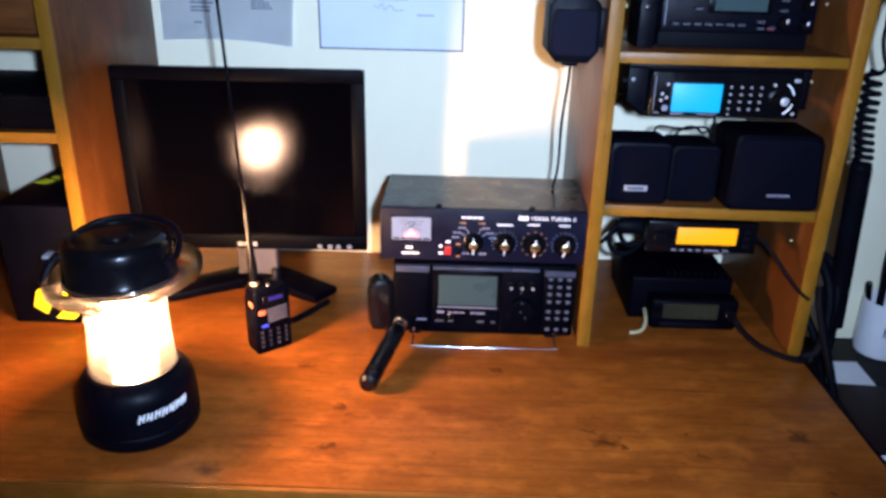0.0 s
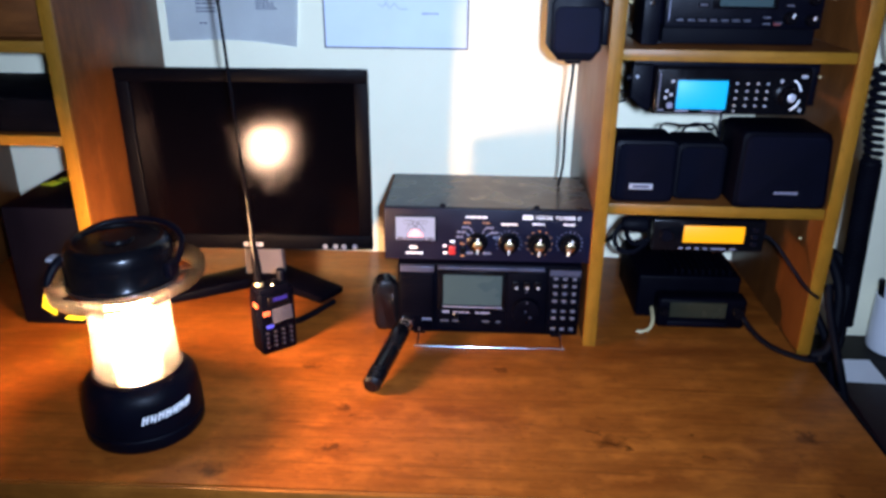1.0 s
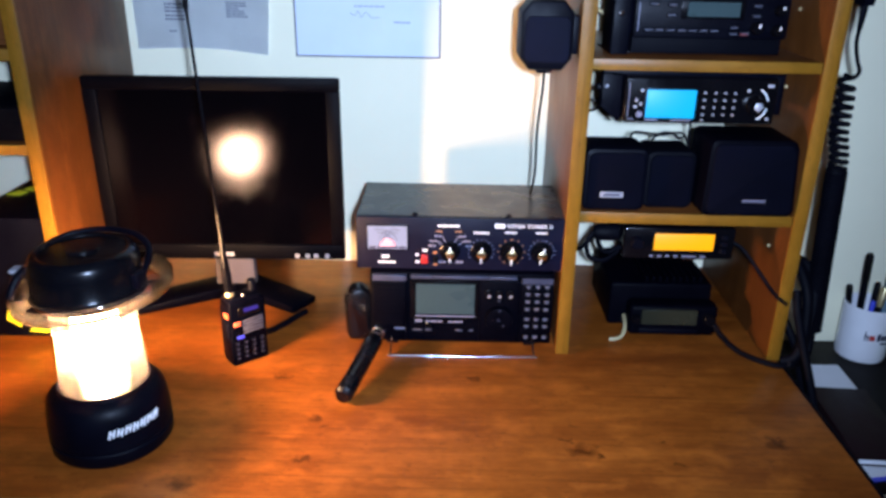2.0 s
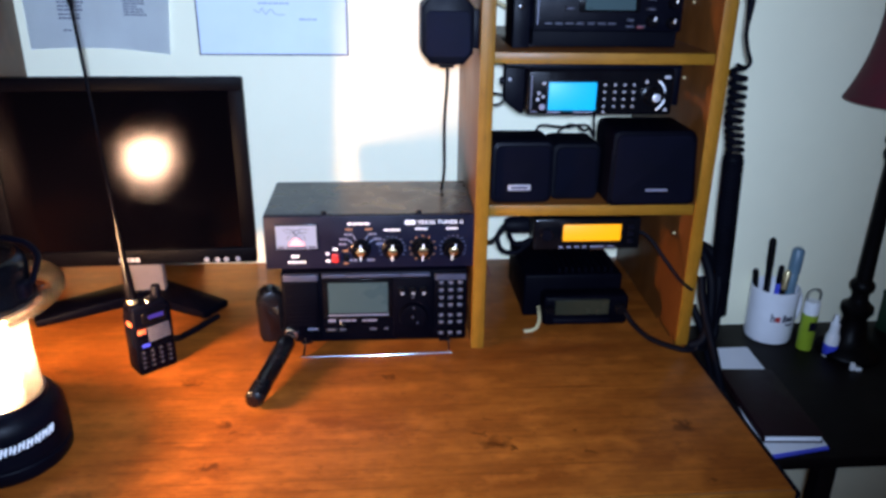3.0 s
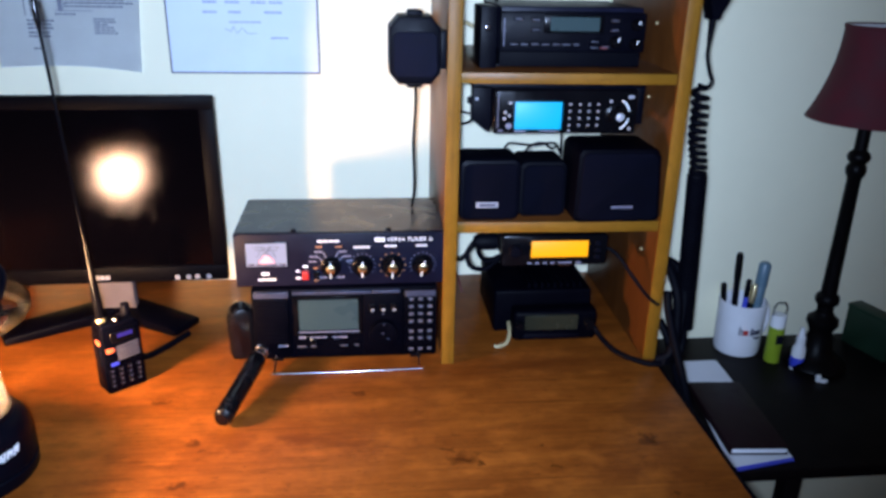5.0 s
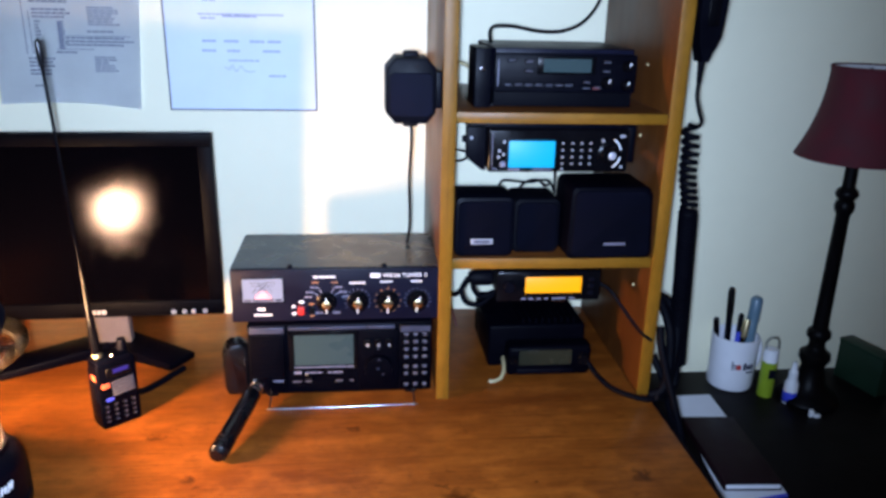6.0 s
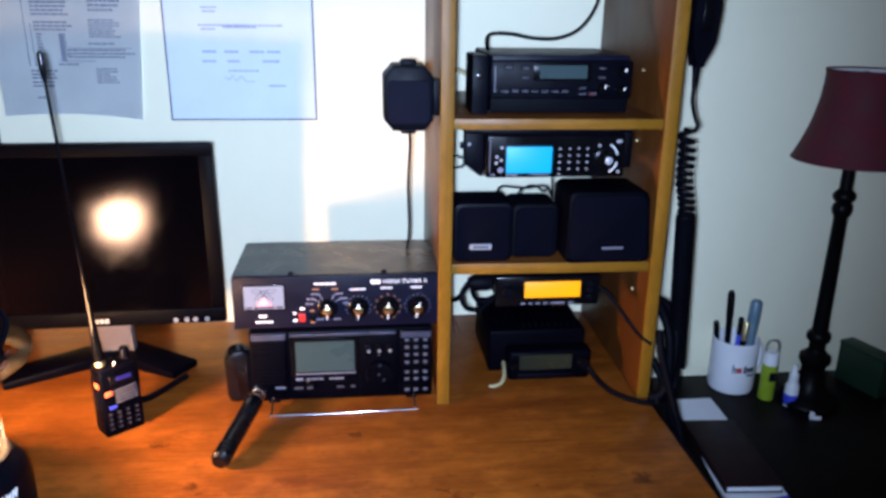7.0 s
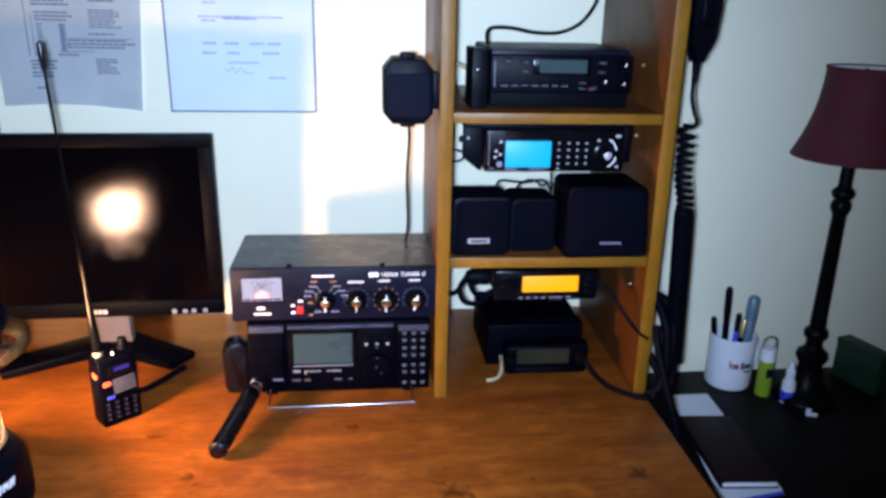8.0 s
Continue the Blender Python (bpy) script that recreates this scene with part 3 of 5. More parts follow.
bmesh.ops.transform(whip, matrix=pose(-0.0165, 0.002, 0.103, 0, 0, 0) @ pose(0, 0, 0, 0, 0, -40) @ pose(0, 0, 0, -1.5, -3.2, 0), verts=whip.verts)
part("whip_antenna", whip, BLACK_GLOSS, ht, "long thin black whip")
strap = [(0.0220, 0.010, 0.040), (0.0330, 0.022, 0.022), (0.0520, 0.036, 0.0085), (0.0780, 0.046, 0.0055), (0.1080, 0.057, 0.0055), (0.1300, 0.065, 0.0055)]
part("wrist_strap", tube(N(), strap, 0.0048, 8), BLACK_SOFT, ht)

# ---- antenna tuner ----
tun = thing("antenna_tuner", pose(0.040, 1.015, 0.866), "blue-black metal antenna tuner with a lit meter and four knobs", "tuner")
TW, TH, TD, FT = 0.280, 0.081, 0.152, 0.006
part("chassis", box(N(), 0.001, TW - 0.001, 0.002, TD, FT, TH - 0.002, 0.0012), NAVY_PAINT, tun)
lid = N()
box(lid, 0, TW, 0.004, TD + 0.001, TH - 0.002, TH - 0.0005, 0.0006, 1)
box(lid, -0.0008, 0.0008, 0.004, TD + 0.001, FT + 0.015, TH - 0.0008)
box(lid, TW - 0.0008, TW + 0.0008, 0.004, TD + 0.001, FT + 0.015, TH - 0.0008)
part("lid", lid, LID_PAINT, tun, "dark grey satin-painted lid")
face = part("front_panel", box(N(), -0.001, TW + 0.001, -0.0015, 0.0018, FT - 0.001, TH - 0.001, 0.0008), NAVY_PAINT, tun, "blue-black printed front panel")
for x in (0.078, 0.205):
    part("lid_screw", lathe(N(), [(0, 0.0042), (0.003, 0.0038), (0.0040, 0.0015), (0.0040, 0)], (x, 0.008, TH - 0.001), 16), BLACK, tun)
for x, y in ((0.025, 0.02), (TW - 0.025, 0.02), (0.025, TD - 0.02), (TW - 0.025, TD - 0.02)):
    part("foot", lathe(N(), [(0, 0), (0.006, 0), (0.007, FT + 0.001), (0, FT + 0.001)], (x, y, 0), 16), BLACK_SOFT, tun)
meter = part("meter", box(N(), 0.013, 0.070, -0.0028, -0.001, 0.0330, 0.0695, 0.001), BLACK_GLOSS, tun)
part("meter_face", box(N(), 0.0148, 0.0682, -0.0034, -0.0024, 0.0350, 0.0676), METER_FACE, meter, "pale lit double-needle meter face")
arcs = N()
for cx, a0, a1, r in ((0.032, 20, 110, 0.0235), (0.051, 70, 160, 0.0235), (0.032, 25, 105, 0.019), (0.051, 75, 155, 0.019)):
    tube(arcs, [(cx + r * math.cos(radians(a0 + (a1 - a0) * k / 6)), -0.0036, 0.0395 + r * math.sin(radians(a0 + (a1 - a0) * k / 6))) for k in range(7)], 0.0004, 5, 2)
tube(arcs, [(0.028, -0.0037, 0.038), (0.048, -0.0037, 0.063)], 0.0004, 5, 0)
tube(arcs, [(0.055, -0.0037, 0.038), (0.035, -0.0037, 0.063)], 0.0004, 5, 0)
part("meter_scale", arcs, INK_DARK, meter)
part("meter_print", bars(bars(N(), 0.031, 0.0425, (0.021,), 0.006, -0.0034), 0.036, 0.048, (0.012,), 0.0035, -0.0034), METER_PINK, meter)
part("meter_foot", bars(N(), 0.0165, 0.0372, (0.009, 0.028, 0.009), 0.003, -0.0034, 0.002), INK_DARK, meter)


def knob(x, z, r, turn):
    k = part("knob", lathe(N(), [(r + 0.0018, 0), (r + 0.0018, 0.002), (r, 0.0032), (r * 0.94, 0.0125), (r * 0.84, 0.0140), (0, 0.0142)], (x, -0.0016, z), 32, FRONT), BLACK_GLOSS, tun, "black knob with a shiny pointer inlay")
    part("pointer", box(N(), -0.0008, 0.0008, -0.0172, -0.0152, -r * 0.98, r * 0.86, 0.0004, 1, pose(x, 0, z, 0, turn)), WHITE, k, "white pointer line")
    dish = lathe(N(), [(r * 0.50, 0.0142), (r * 0.48, 0.0152), (r * 0.36, 0.0158), (r * 0.20, 0.0161), (0, 0.0162)], (x, -0.0016, z), 24, FRONT)
    part("inlay", dish, BRASS_INLAY, k, "polished brass inlay")


KZ = 0.0330
for x, r, turn in ((0.1265, 0.0122, 0), (0.1690, 0.0125, 2), (0.2100, 0.0136, 3), (0.2512, 0.0126, 14)):
    knob(x, KZ, r, turn)
prints, ticks, gold = N(), N(), N()
for x, r, n in ((0.1690, 0.0160, 13), (0.2512, 0.0162, 13)):
    for k in range(n):
        a = radians(-30 + 240 * k / (n - 1))
        box(ticks, -0.0004, 0.0004, -0.0021, -0.0014, r, r + 0.0024, 0, 1, pose(x, 0, KZ, 0, 90 - math.degrees(a)))
for k in range(12):
    box(gold, -0.0011, 0.0011, -0.0021, -0.0014, 0.0168, 0.0186, 0, 1, pose(0.2100, 0, KZ, 0, 30 * k))
for a in (-52, -27, 27, 52):
    box(ticks, -0.0006, 0.0006, -0.0021, -0.0014, 0.0140, 0.0235, 0, 1, pose(0.1265, 0, KZ, 0, a))
for z, xs in ((0.0540, (0.1050, 0.1380)), (0.0470, (0.0985, 0.1440)), (0.0400, (0.0970, 0.1475)), (0.0165, (0.1110, 0.1345))):
    for x in xs:
        bars(ticks, x, z, (0.0052, 0.0040), 0.0024, -0.0016, 0.0008)
for x in (0.1070, 0.1330):
    bars(gold, x, 0.0610, (0.0030, 0.0050), 0.0022, -0.0016, 0.0008)
bars(prints, 0.1095, 0.0690, (0.0060, 0.0070, 0.0062, 0.0070), 0.0027, -0.0016, 0.0010)
for x, w in ((0.1580, 0.022), (0.2000, 0.0165), (0.2420, 0.0155)):
    bars(prints, x, 0.0597 + (0.0012 if x > 0.19 else 0), [w / 5 - 0.0006] * 5, 0.0024, -0.0016, 0.0006)
bars(prints, 0.1865, 0.0702, (0.0042, 0.0042, 0.0042), 0.0060, -0.0016, 0.0004)
bars(prints, 0.0335, 0.0232, (0.0052, 0.0042), 0.0040, -0.0016, 0.0006)
bars(prints, 0.0285, 0.0148, (0.0038, 0.0042, 0.0034, 0.0042, 0.0036), 0.0030, -0.0016, 0.0010)
for x, z, w in ((0.0795, 0.0265, 0.0045), (0.0795, 0.0160, 0.0055), (0.0890, 0.0330, 0.0065)):
    bars(prints, x, z, (w,), 0.0032, -0.0016)
bars(gold, 0.1030, 0.0300, (0.0060,), 0.0022, -0.0016)
bars(gold, 0.1035, 0.0120, (0.0055,), 0.0022, -0.0016)
part("panel_print", prints, WHITE, face, "white printed captions")
part("scale_print", ticks, GREY_PRINT, face)
part("gold_print", gold, ORANGE_PRINT, face)
words("lettering", "VERSA TUNER II", 0.0076, 0.2030, -0.0016, 0.0676, WHITE, face)
part("red_switch", box(N(), 0.0875, 0.0965, -0.0075, -0.001, 0.0155, 0.0275, 0.0012), RED, tun, "red push switch")
part("black_switch", box(N(), 0.1030, 0.1110, -0.0045, -0.001, 0.0155, 0.0265, 0.0012), BLACK_GLOSS, tun)

# ---- shortwave receiver under the tuner ----
sw = thing("shortwave_radio", pose(0.056, 1.012, TOP), "black portable shortwave radio with grey display and keypad", "radio")
SW, S0, S1 = 0.257, 0.006, 0.1155
part("cabinet", box(N(), 0, SW, 0.004, 0.052, S0, S1, 0.004, 3), DEEP, sw)
for x in (0.03, SW - 0.03):
    for y in (0.014, 0.043):
        part("foot", box(N(), x - 0.008, x + 0.008, y - 0.004, y + 0.004, 0, S0 + 0.001, 0.001), BLACK_SOFT, sw)
part("speaker_panel", box(N(), 0.003, 0.050, -0.001, 0.006, S0 + 0.006, S1 - 0.014, 0.002), DEEP, sw)
for k in range(11):
    part("grille_slat", box(N(), 0.007, 0.046, -0.0022, 0.0, 0.036 + 0.0060 * k, 0.0385 + 0.0060 * k, 0.0004, 1), DEEP, sw)
part("grey_strip", box(N(), 0.004, 0.051, -0.0015, 0.005, S1 - 0.0125, S1 - 0.0035, 0.0008), STEEL_GREY, sw, "grey-blue strip over the speaker")
for x0, x1 in ((0.0565, 0.088), (0.089, 0.165), (0.166, 0.204)):
    part("top_strip", box(N(), x0, x1, -0.0015, 0.005, S1 - 0.008, S1 - 0.0035, 0.0006), STEEL_GREY, sw, "grey satin trim strip")
disp = part("display_frame", box(N(), 0.0565, 0.152, -0.0022, 0.004, 0.046, S1 - 0.010, 0.0014), BLACK_GLOSS, sw)
part("display", box(N(), 0.0645, 0.1460, -0.0030, -0.0016, 0.0545, 0.1005), LCD, disp, "unlit grey-green display")
part("display_line", box(N(), 0.0635, 0.1470, -0.0032, -0.0018, 0.0505, 0.0520), GREY_PRINT, disp)
part("caption", bars(bars(bars(N(), 0.063, 0.0432, (0.010,), 0.0035, -0.0024), 0.078, 0.0428, (0.006, 0.009, 0.006), 0.0022, -0.0024), 0.110, 0.0425, (0.005, 0.014), 0.0022, -0.0024), GREY_PRINT, disp)
part("tuning_panel", box(N(), 0.153, 0.209, -0.0016, 0.005, S0 + 0.006, S1 - 0.010, 0.0016), DEEP, sw)
for x in (0.165, 0.180, 0.195):
    part("rocker_key", box(N(), x - 0.005, x + 0.005, -0.0062, -0.001, 0.083, 0.094, 0.0018), BLACK_GLOSS, sw)
    # silver dot that puts a fixed glint on each rocker key
    part("rocker_glint", lathe(N(), [(0, 0.0012), (0.0018, 0.001), (0.0022, 0)], (x + 0.001, -0.0062, 0.0845), 12, FRONT), SILVER, sw)
part("tuning_dial", lathe(N(), [(0.0200, 0), (0.0200, 0.004), (0.0188, 0.008), (0.0175, 0.0085), (0.006, 0.0075), (0, 0.0075)], (0.181, -0.0014, 0.048), 44, FRONT), DEEP, sw, "large black tuning dial")
# pale dots modelled as the highlights on the dark dial and panel
for x, z in ((0.1805, 0.0760), (0.1815, 0.0640), (0.1800, 0.0500), (0.1870, 0.0410)):
    part("dial_glint", lathe(N(), [(0, 0.0014), (0.0012, 0.0010), (0.0016, 0)], (x, -0.0100 if z < 0.066 else -0.0016, z), 10, FRONT), STEEL_GREY, sw, "tiny satin dot standing for a glint")
pad = part("keypad_panel", box(N(), 0.2105, SW - 0.002, -0.0016, 0.005, S0 + 0.005, S1 - 0.003, 0.0012), DEEP, sw)
part("keypad_strip", box(N(), 0.2115, SW - 0.003, -0.0024, 0.0, S1 - 0.0135, S1 - 0.0045, 0.0005, 1), STEEL_GREY, pad)
bkey = part("key", box(N(), -0.0046, 0.0046, -0.0044, -0.001, -0.0032, 0.0032, 0.0012), BLACK_GLOSS, pad)
bprint = part("key_print", bars(bars(N(), -0.0030, 0.0006, (0.0026, 0.0024), 0.0026, -0.0044, 0.0008), -0.0018, -0.0019, (0.0036,), 0.0010, -0.0044), KEY_PRINT, pad)
places = [(0.2200 + 0.0130 * c, z) for z in (0.0995, 0.0880, 0.0765, 0.0650, 0.0495, 0.0385, 0.0215) for c in range(3)]
for x, z in places[1:]:
    again(bkey, pose(x, 0, z))
    again(bprint, pose(x, 0, z))
bkey.matrix_basis = bprint.matrix_basis = pose(places[0][0], 0, places[0][1])
lower = N()
for x, w in ((0.060, 0.012), (0.078, 0.008), (0.120, 0.010), (0.140, 0.006)):
    bars(lower, x, 0.026, (w,), 0.0022, 0.0034, 0.001)
part("lower_caption", lower, FAINT, sw)
part("power_key", lathe(N(), [(0, 0.0075), (0.0020, 0.007), (0.0030, 0)], (0.083, 0.004, 0.0325), 16, FRONT), BRONZE, sw)
part("power_light", lathe(N(), [(0, 0.0016), (0.0010, 0.0012), (0.0014, 0)], (0.0795, 0.004, 0.0360), 12, FRONT), BRASS, sw)
part("headphone_print", bars(N(), 0.034, 0.030, (0.014,), 0.0026, -0.0010), GREY_PRINT, sw)
handle = [(0.030, 0.0035, 0.018), (0.030, -0.010, 0.010), (0.030, -0.0300, 0.0040), (0.033, -0.0315, 0.0033), (0.130, -0.0315, 0.0033), (0.227, -0.0295, 0.0033), (0.230, -0.028, 0.004), (0.230, -0.010, 0.012), (0.230, 0.0035, 0.020)]
part("bail_stand", tube(N(), handle, 0.0013, 12, 5), CHROME, sw, "thin chrome wire stand resting on the desk")

# ---- hand microphone and stub antenna beside the receiver ----
mic = thing("hand_microphone", pose(0.037, 1.040, TOP, 0, 0, 12), "dark rounded hand microphone with brass screws standing on edge", "microphone")
shell = prism(N(), [(-0.019, 0.012), (-0.015, 0.002), (-0.006, 0.0), (0.008, 0.0), (0.016, 0.004), (0.019, 0.016), (0.019, 0.060), (0.015, 0.074), (0.004, 0.081), (-0.008, 0.080), (-0.017, 0.072), (-0.020, 0.056)], -0.014, 0.014, 0.0065)
part("shell", shell, SHINY_RUBBER, mic)
part("seam", box(N(), -0.0206, 0.0195, -0.001, 0.001, 0.046, 0.0475), BLACK_GLOSS, mic)
for x, z in ((0.002, 0.042), (0.012, 0.030), (-0.001, 0.012)):
    part("screw", lathe(N(), [(0, 0.0016), (0.0020, 0.0013), (0.0026, 0)], (x, -0.0120, z), 14, FRONT), BRASS, mic, "brass screw")

stub = thing("stub_antenna", pose(0, 0, 0), "black ribbed rubber stub antenna with chrome connector on the desk", "antenna")
a0, a1 = Vector((0.036, 0.856, TOP + 0.0138)), Vector((0.0655, 0.980, TOP + 0.030))
turn = (a1 - a0).to_track_quat("Z", "Y").to_matrix().to_4x4()
L = (a1 - a0).length
ribs = [(0, 0), (0.0085, 0.0005), (0.0104, 0.004)]
for k in range(7):
    z = 0.006 + 0.0042 * k
    ribs += [(0.0120, z), (0.0120, z + 0.0022), (0.0106, z + 0.0026), (0.0106, z + 0.0040)]
ribs += [(0.0116, 0.040), (0.0122, L - 0.03), (0.0118, L - 0.004), (0.0092, L), (0, L)]
part("rubber_sleeve", lathe(N(), ribs, a0, 28, turn), SHINY_RUBBER, stub)
part("connector", lathe(N(), [(0.0090, L), (0.0098, L + 0.002), (0.0098, L + 0.007), (0.0078, L + 0.008), (0.0078, L + 0.011), (0.0096, L + 0.012), (0.0096, L + 0.019), (0.0060, L + 0.021), (0, L + 0.021)], a0, 24, turn), CHROME, stub, "chrome bayonet connector")

# ---- scanner hung under the middle shelf ----
sc = thing("scanner_radio", pose(0.379, 1.0, 1.083), "black desktop scanner with bright cyan display, hung under the shelf", "radio")
CW, CH = 0.188, 0.057
part("case", box(N(), 0.002, CW - 0.002, 0.006, 0.150, 0.001, CH - 0.002, 0.002), BLACK, sc)
fp = part("front_panel", box(N(), 0, CW, 0, 0.010, 0, CH, 0.0035, 3), BLACK_GLOSS, sc, "glossy black front panel")
part("display", box(N(), 0.0272, 0.0880, -0.0022, 0.0, 0.0065, 0.0415, 0.0016), CYAN_GLOW, fp, "bright cyan backlit display")
part("display_frame", box(N(), 0.0250, 0.0902, -0.0010, 0.001, 0.0045, 0.0435, 0.0012), NAVY_PAINT, fp)
ck = part("key", box(N(), -0.0015, 0.0015, -0.0022, 0.0, -0.0012, 0.0012, 0.0004, 1), SILVER, fp, "small pale key")
spots = [(x, z) for z in (0.0385, 0.0295, 0.0205, 0.0115) for x in (0.0985, 0.1115, 0.1235, 0.1355)] + [(0.0985, 0.0045)]
for x, z in spots[1:]:
    again(ck, pose(x, 0, z))
ck.matrix_basis = pose(*(spots[0][0], 0, spots[0][1]))
small = part("small_key", lathe(N(), [(0, 0.0016), (0.0018, 0.0014), (0.0022, 0)], (0, 0, 0), 12, FRONT), SILVER, fp)
for x, z in ((0.0205, 0.0235), (0.0210, 0.0400), (0.0140, 0.0200), (0.1790, 0.0070), (0.1520, 0.0420)):
    again(small, pose(x, 0, z))
small.matrix_basis = pose(0.0150, 0, 0.0280)
part("round_key", lathe(N(), [(0, 0.0022), (0.0034, 0.002), (0.0042, 0)], (0.0200, 0, 0.0105), 18, FRONT), GREY_PRINT, fp)
part("oval_key", box(N(), 0.1740, 0.1820, -0.0022, 0, 0.0460, 0.0500, 0.0015), SILVER, fp)
part("dial", lathe(N(), [(0.0145, 0), (0.0145, 0.003), (0.0115, 0.004), (0.0108, 0.013), (0.0095, 0.0148), (0, 0.0150)], (0.1600, 0, 0.0250), 36, FRONT), BLACK_GLOSS, fp, "glossy black tuning dial")
part("dial_cap", lathe(N(), [(0, 0.0162), (0.0030, 0.0160), (0.0052, 0.0150)], (0.1612, 0, 0.0245), 20, FRONT), SILVER, fp)
arcs = N()
for a0, a1 in ((15, 68), (-68, -15)):
    tube(arcs, [(0.1600 + 0.0172 * math.cos(radians(a0 + (a1 - a0) * k / 6)), -0.0006, 0.0250 + 0.0195 * math.sin(radians(a0 + (a1 - a0) * k / 6))) for k in range(7)], 0.0011, 6, 2)
part("dial_arcs", arcs, WHITE, fp, "white arcs round the dial")
part("caption", bars(bars(bars(N(), 0.0272, 0.0040, (0.016,), 0.0022, 0), 0.060, 0.0040, (0.025,), 0.0014, 0), 0.0060, 0.0045, (0.007,), 0.0014, 0), GREY_PRINT, fp)
part("side_line", box(N(), 0.0050, 0.0058, -0.0006, 0.0, 0.008, 0.050), GREY_PRINT, fp)
bracket = prism(N(), [(-0.026, 0.060), (-0.026, 0.016), (-0.006, 0.0), (-0.0015, 0.0), (-0.0015, 0.060)], 0.012, 0.030, 0.001)
part("bracket_ear", bracket, BLACK, sc, "black mounting bracket ear")
part("bracket_plate", box(N(), -0.026, CW + 0.012, 0.012, 0.060, CH - 0.001, 0.0635, 0.0008), BLACK, sc)
part("bracket_ear", box(N(), CW + 0.001, CW + 0.012, 0.012, 0.060, 0.010, CH, 0.001), BLACK, sc)
part("thumb_screw", lathe(N(), [(0, 0.005), (0.004, 0.0045), (0.005, 0)], (-0.027, 0.021, 0.040), 16, pose(0, 0, 0, 0, -90)), BLACK, sc)
again(small, pose(-0.0205, 0.0118, 0.043))

# ---- car-type radio on the middle shelf ----
tr = thing("mobile_radio", pose(0.388, 1.030, 1.1665), "black mobile transceiver with unlit grey display on a shelf", "radio")
part("case", box(N(), 0.002, 0.188, 0.010, 0.165, 0.018, 0.0715, 0.002), NAVY_PAINT, tr)
rf = part("front_panel", box(N(), 0, 0.190, 0, 0.012, 0.016, 0.0655, 0.003), BLACK, tr, "blue-black front panel")
part("display_frame", box(N(), 0.0560, 0.1340, -0.0012, 0.001, 0.0395, 0.0625, 0.0012), BLACK_GLOSS, rf)
part("display", box(N(), 0.0640, 0.1275, -0.0018, 0.0, 0.0425, 0.0595), LCD, rf, "unlit grey display")
rk = part("key", box(N(), -0.0062, 0.0062, -0.0026, 0, -0.0024, 0.0024, 0.0008, 1), CHARCOAL, rf)
rp = part("key_print", bars(N(), -0.0040, 0, (0.0024, 0.0020, 0.0022), 0.0014, -0.0026, 0.0007), KEY_PRINT, rf)
rows = [(0.0450, 0.056), (0.0450, 0.044), (0.1480, 0.056), (0.1480, 0.044), (0.1225, 0.030), (0.1225, 0.0225), (0.1370, 0.0235), (0.0225, 0.057)]
rows += [(0.0180 + 0.0135 * k, 0.026) for k in range(7)]
for x, z in rows[1:]:
    again(rk, pose(x, 0, z))
    again(rp, pose(x, 0, z))
rk.matrix_basis = rp.matrix_basis = pose(rows[0][0], 0, rows[0][1])
for x, z, r in ((0.1500, 0.0295, 0.0068), (0.1755, 0.0270, 0.0062), (0.1760, 0.0510, 0.0062)):
    k = part("knob", lathe(N(), [(r + 0.001, 0), (r, 0.008), (r * 0.85, 0.0095), (0, 0.0095)], (x, -0.0002, z), 22, FRONT), BLACK_GLOSS, tr)
    part("knob_mark", box(N(), -0.0007, 0.0007, -0.0104, -0.0094, 0.001, r * 0.9, 0, 1, pose(x, 0, z, 0, 25)), WHITE, k)
part("red_key", box(N(), 0.1310, 0.1400, -0.0030, 0, 0.0205, 0.0240, 0.0006, 1), WIRE_RED, tr, "dull red key")
part("side_line", box(N(), 0.0045, 0.0055, -0.0006, 0.0, 0.024, 0.058), GREY_PRINT, rf)
cradle = N()
box(cradle, -0.023, -0.0015, 0.014, 0.080, -0.0065, 0.0705, 0.0015)
box(cradle, -0.023, 0.196, 0.030, 0.110, -0.0065, -0.0035, 0.001)
box(cradle, 0.1905, 0.196, 0.030, 0.110, -0.0065, 0.055, 0.001)
part("mounting_cradle", cradle, BLACK, tr)
part("cradle_screw", lathe(N(), [(0, 0.003), (0.003, 0.0025), (0.004, 0)], (-0.014, 0.014, 0.044), 14, FRONT), CHROME, tr)
# black block filling the gap, in place of the shade below the radio
part("under_shade", box(N(), 0.003, 0.187, 0.016, 0.150, -0.0034, 0.0175, 0.001), BLACK_SOFT, tr)
part("power_lead", tube(N(), [(0.012, 0.10, 0.068), (0.011, 0.115, 0.083), (0.020, 0.13, 0.0925), (0.050, 0.14, 0.0925), (0.090, 0.15, 0.086), (0.130, 0.16, 0.087), (0.165, 0.17, 0.103), (0.190, 0.18, 0.140), (0.205, 0.20, 0.20)], 0.0026, 8), BLACK_SOFT, tr)
part("aerial_lead", tube(N(), [(-0.006, 0.14, 0.03), (-0.028, 0.15, 0.040), (-0.045, 0.18, 0.028), (-0.050, 0.25, 0.010)], 0.0030, 8), CREAM, tr, "cream lead")

# ---- three small loudspeakers on the lower shelf ----
SHELF1 = 0.962


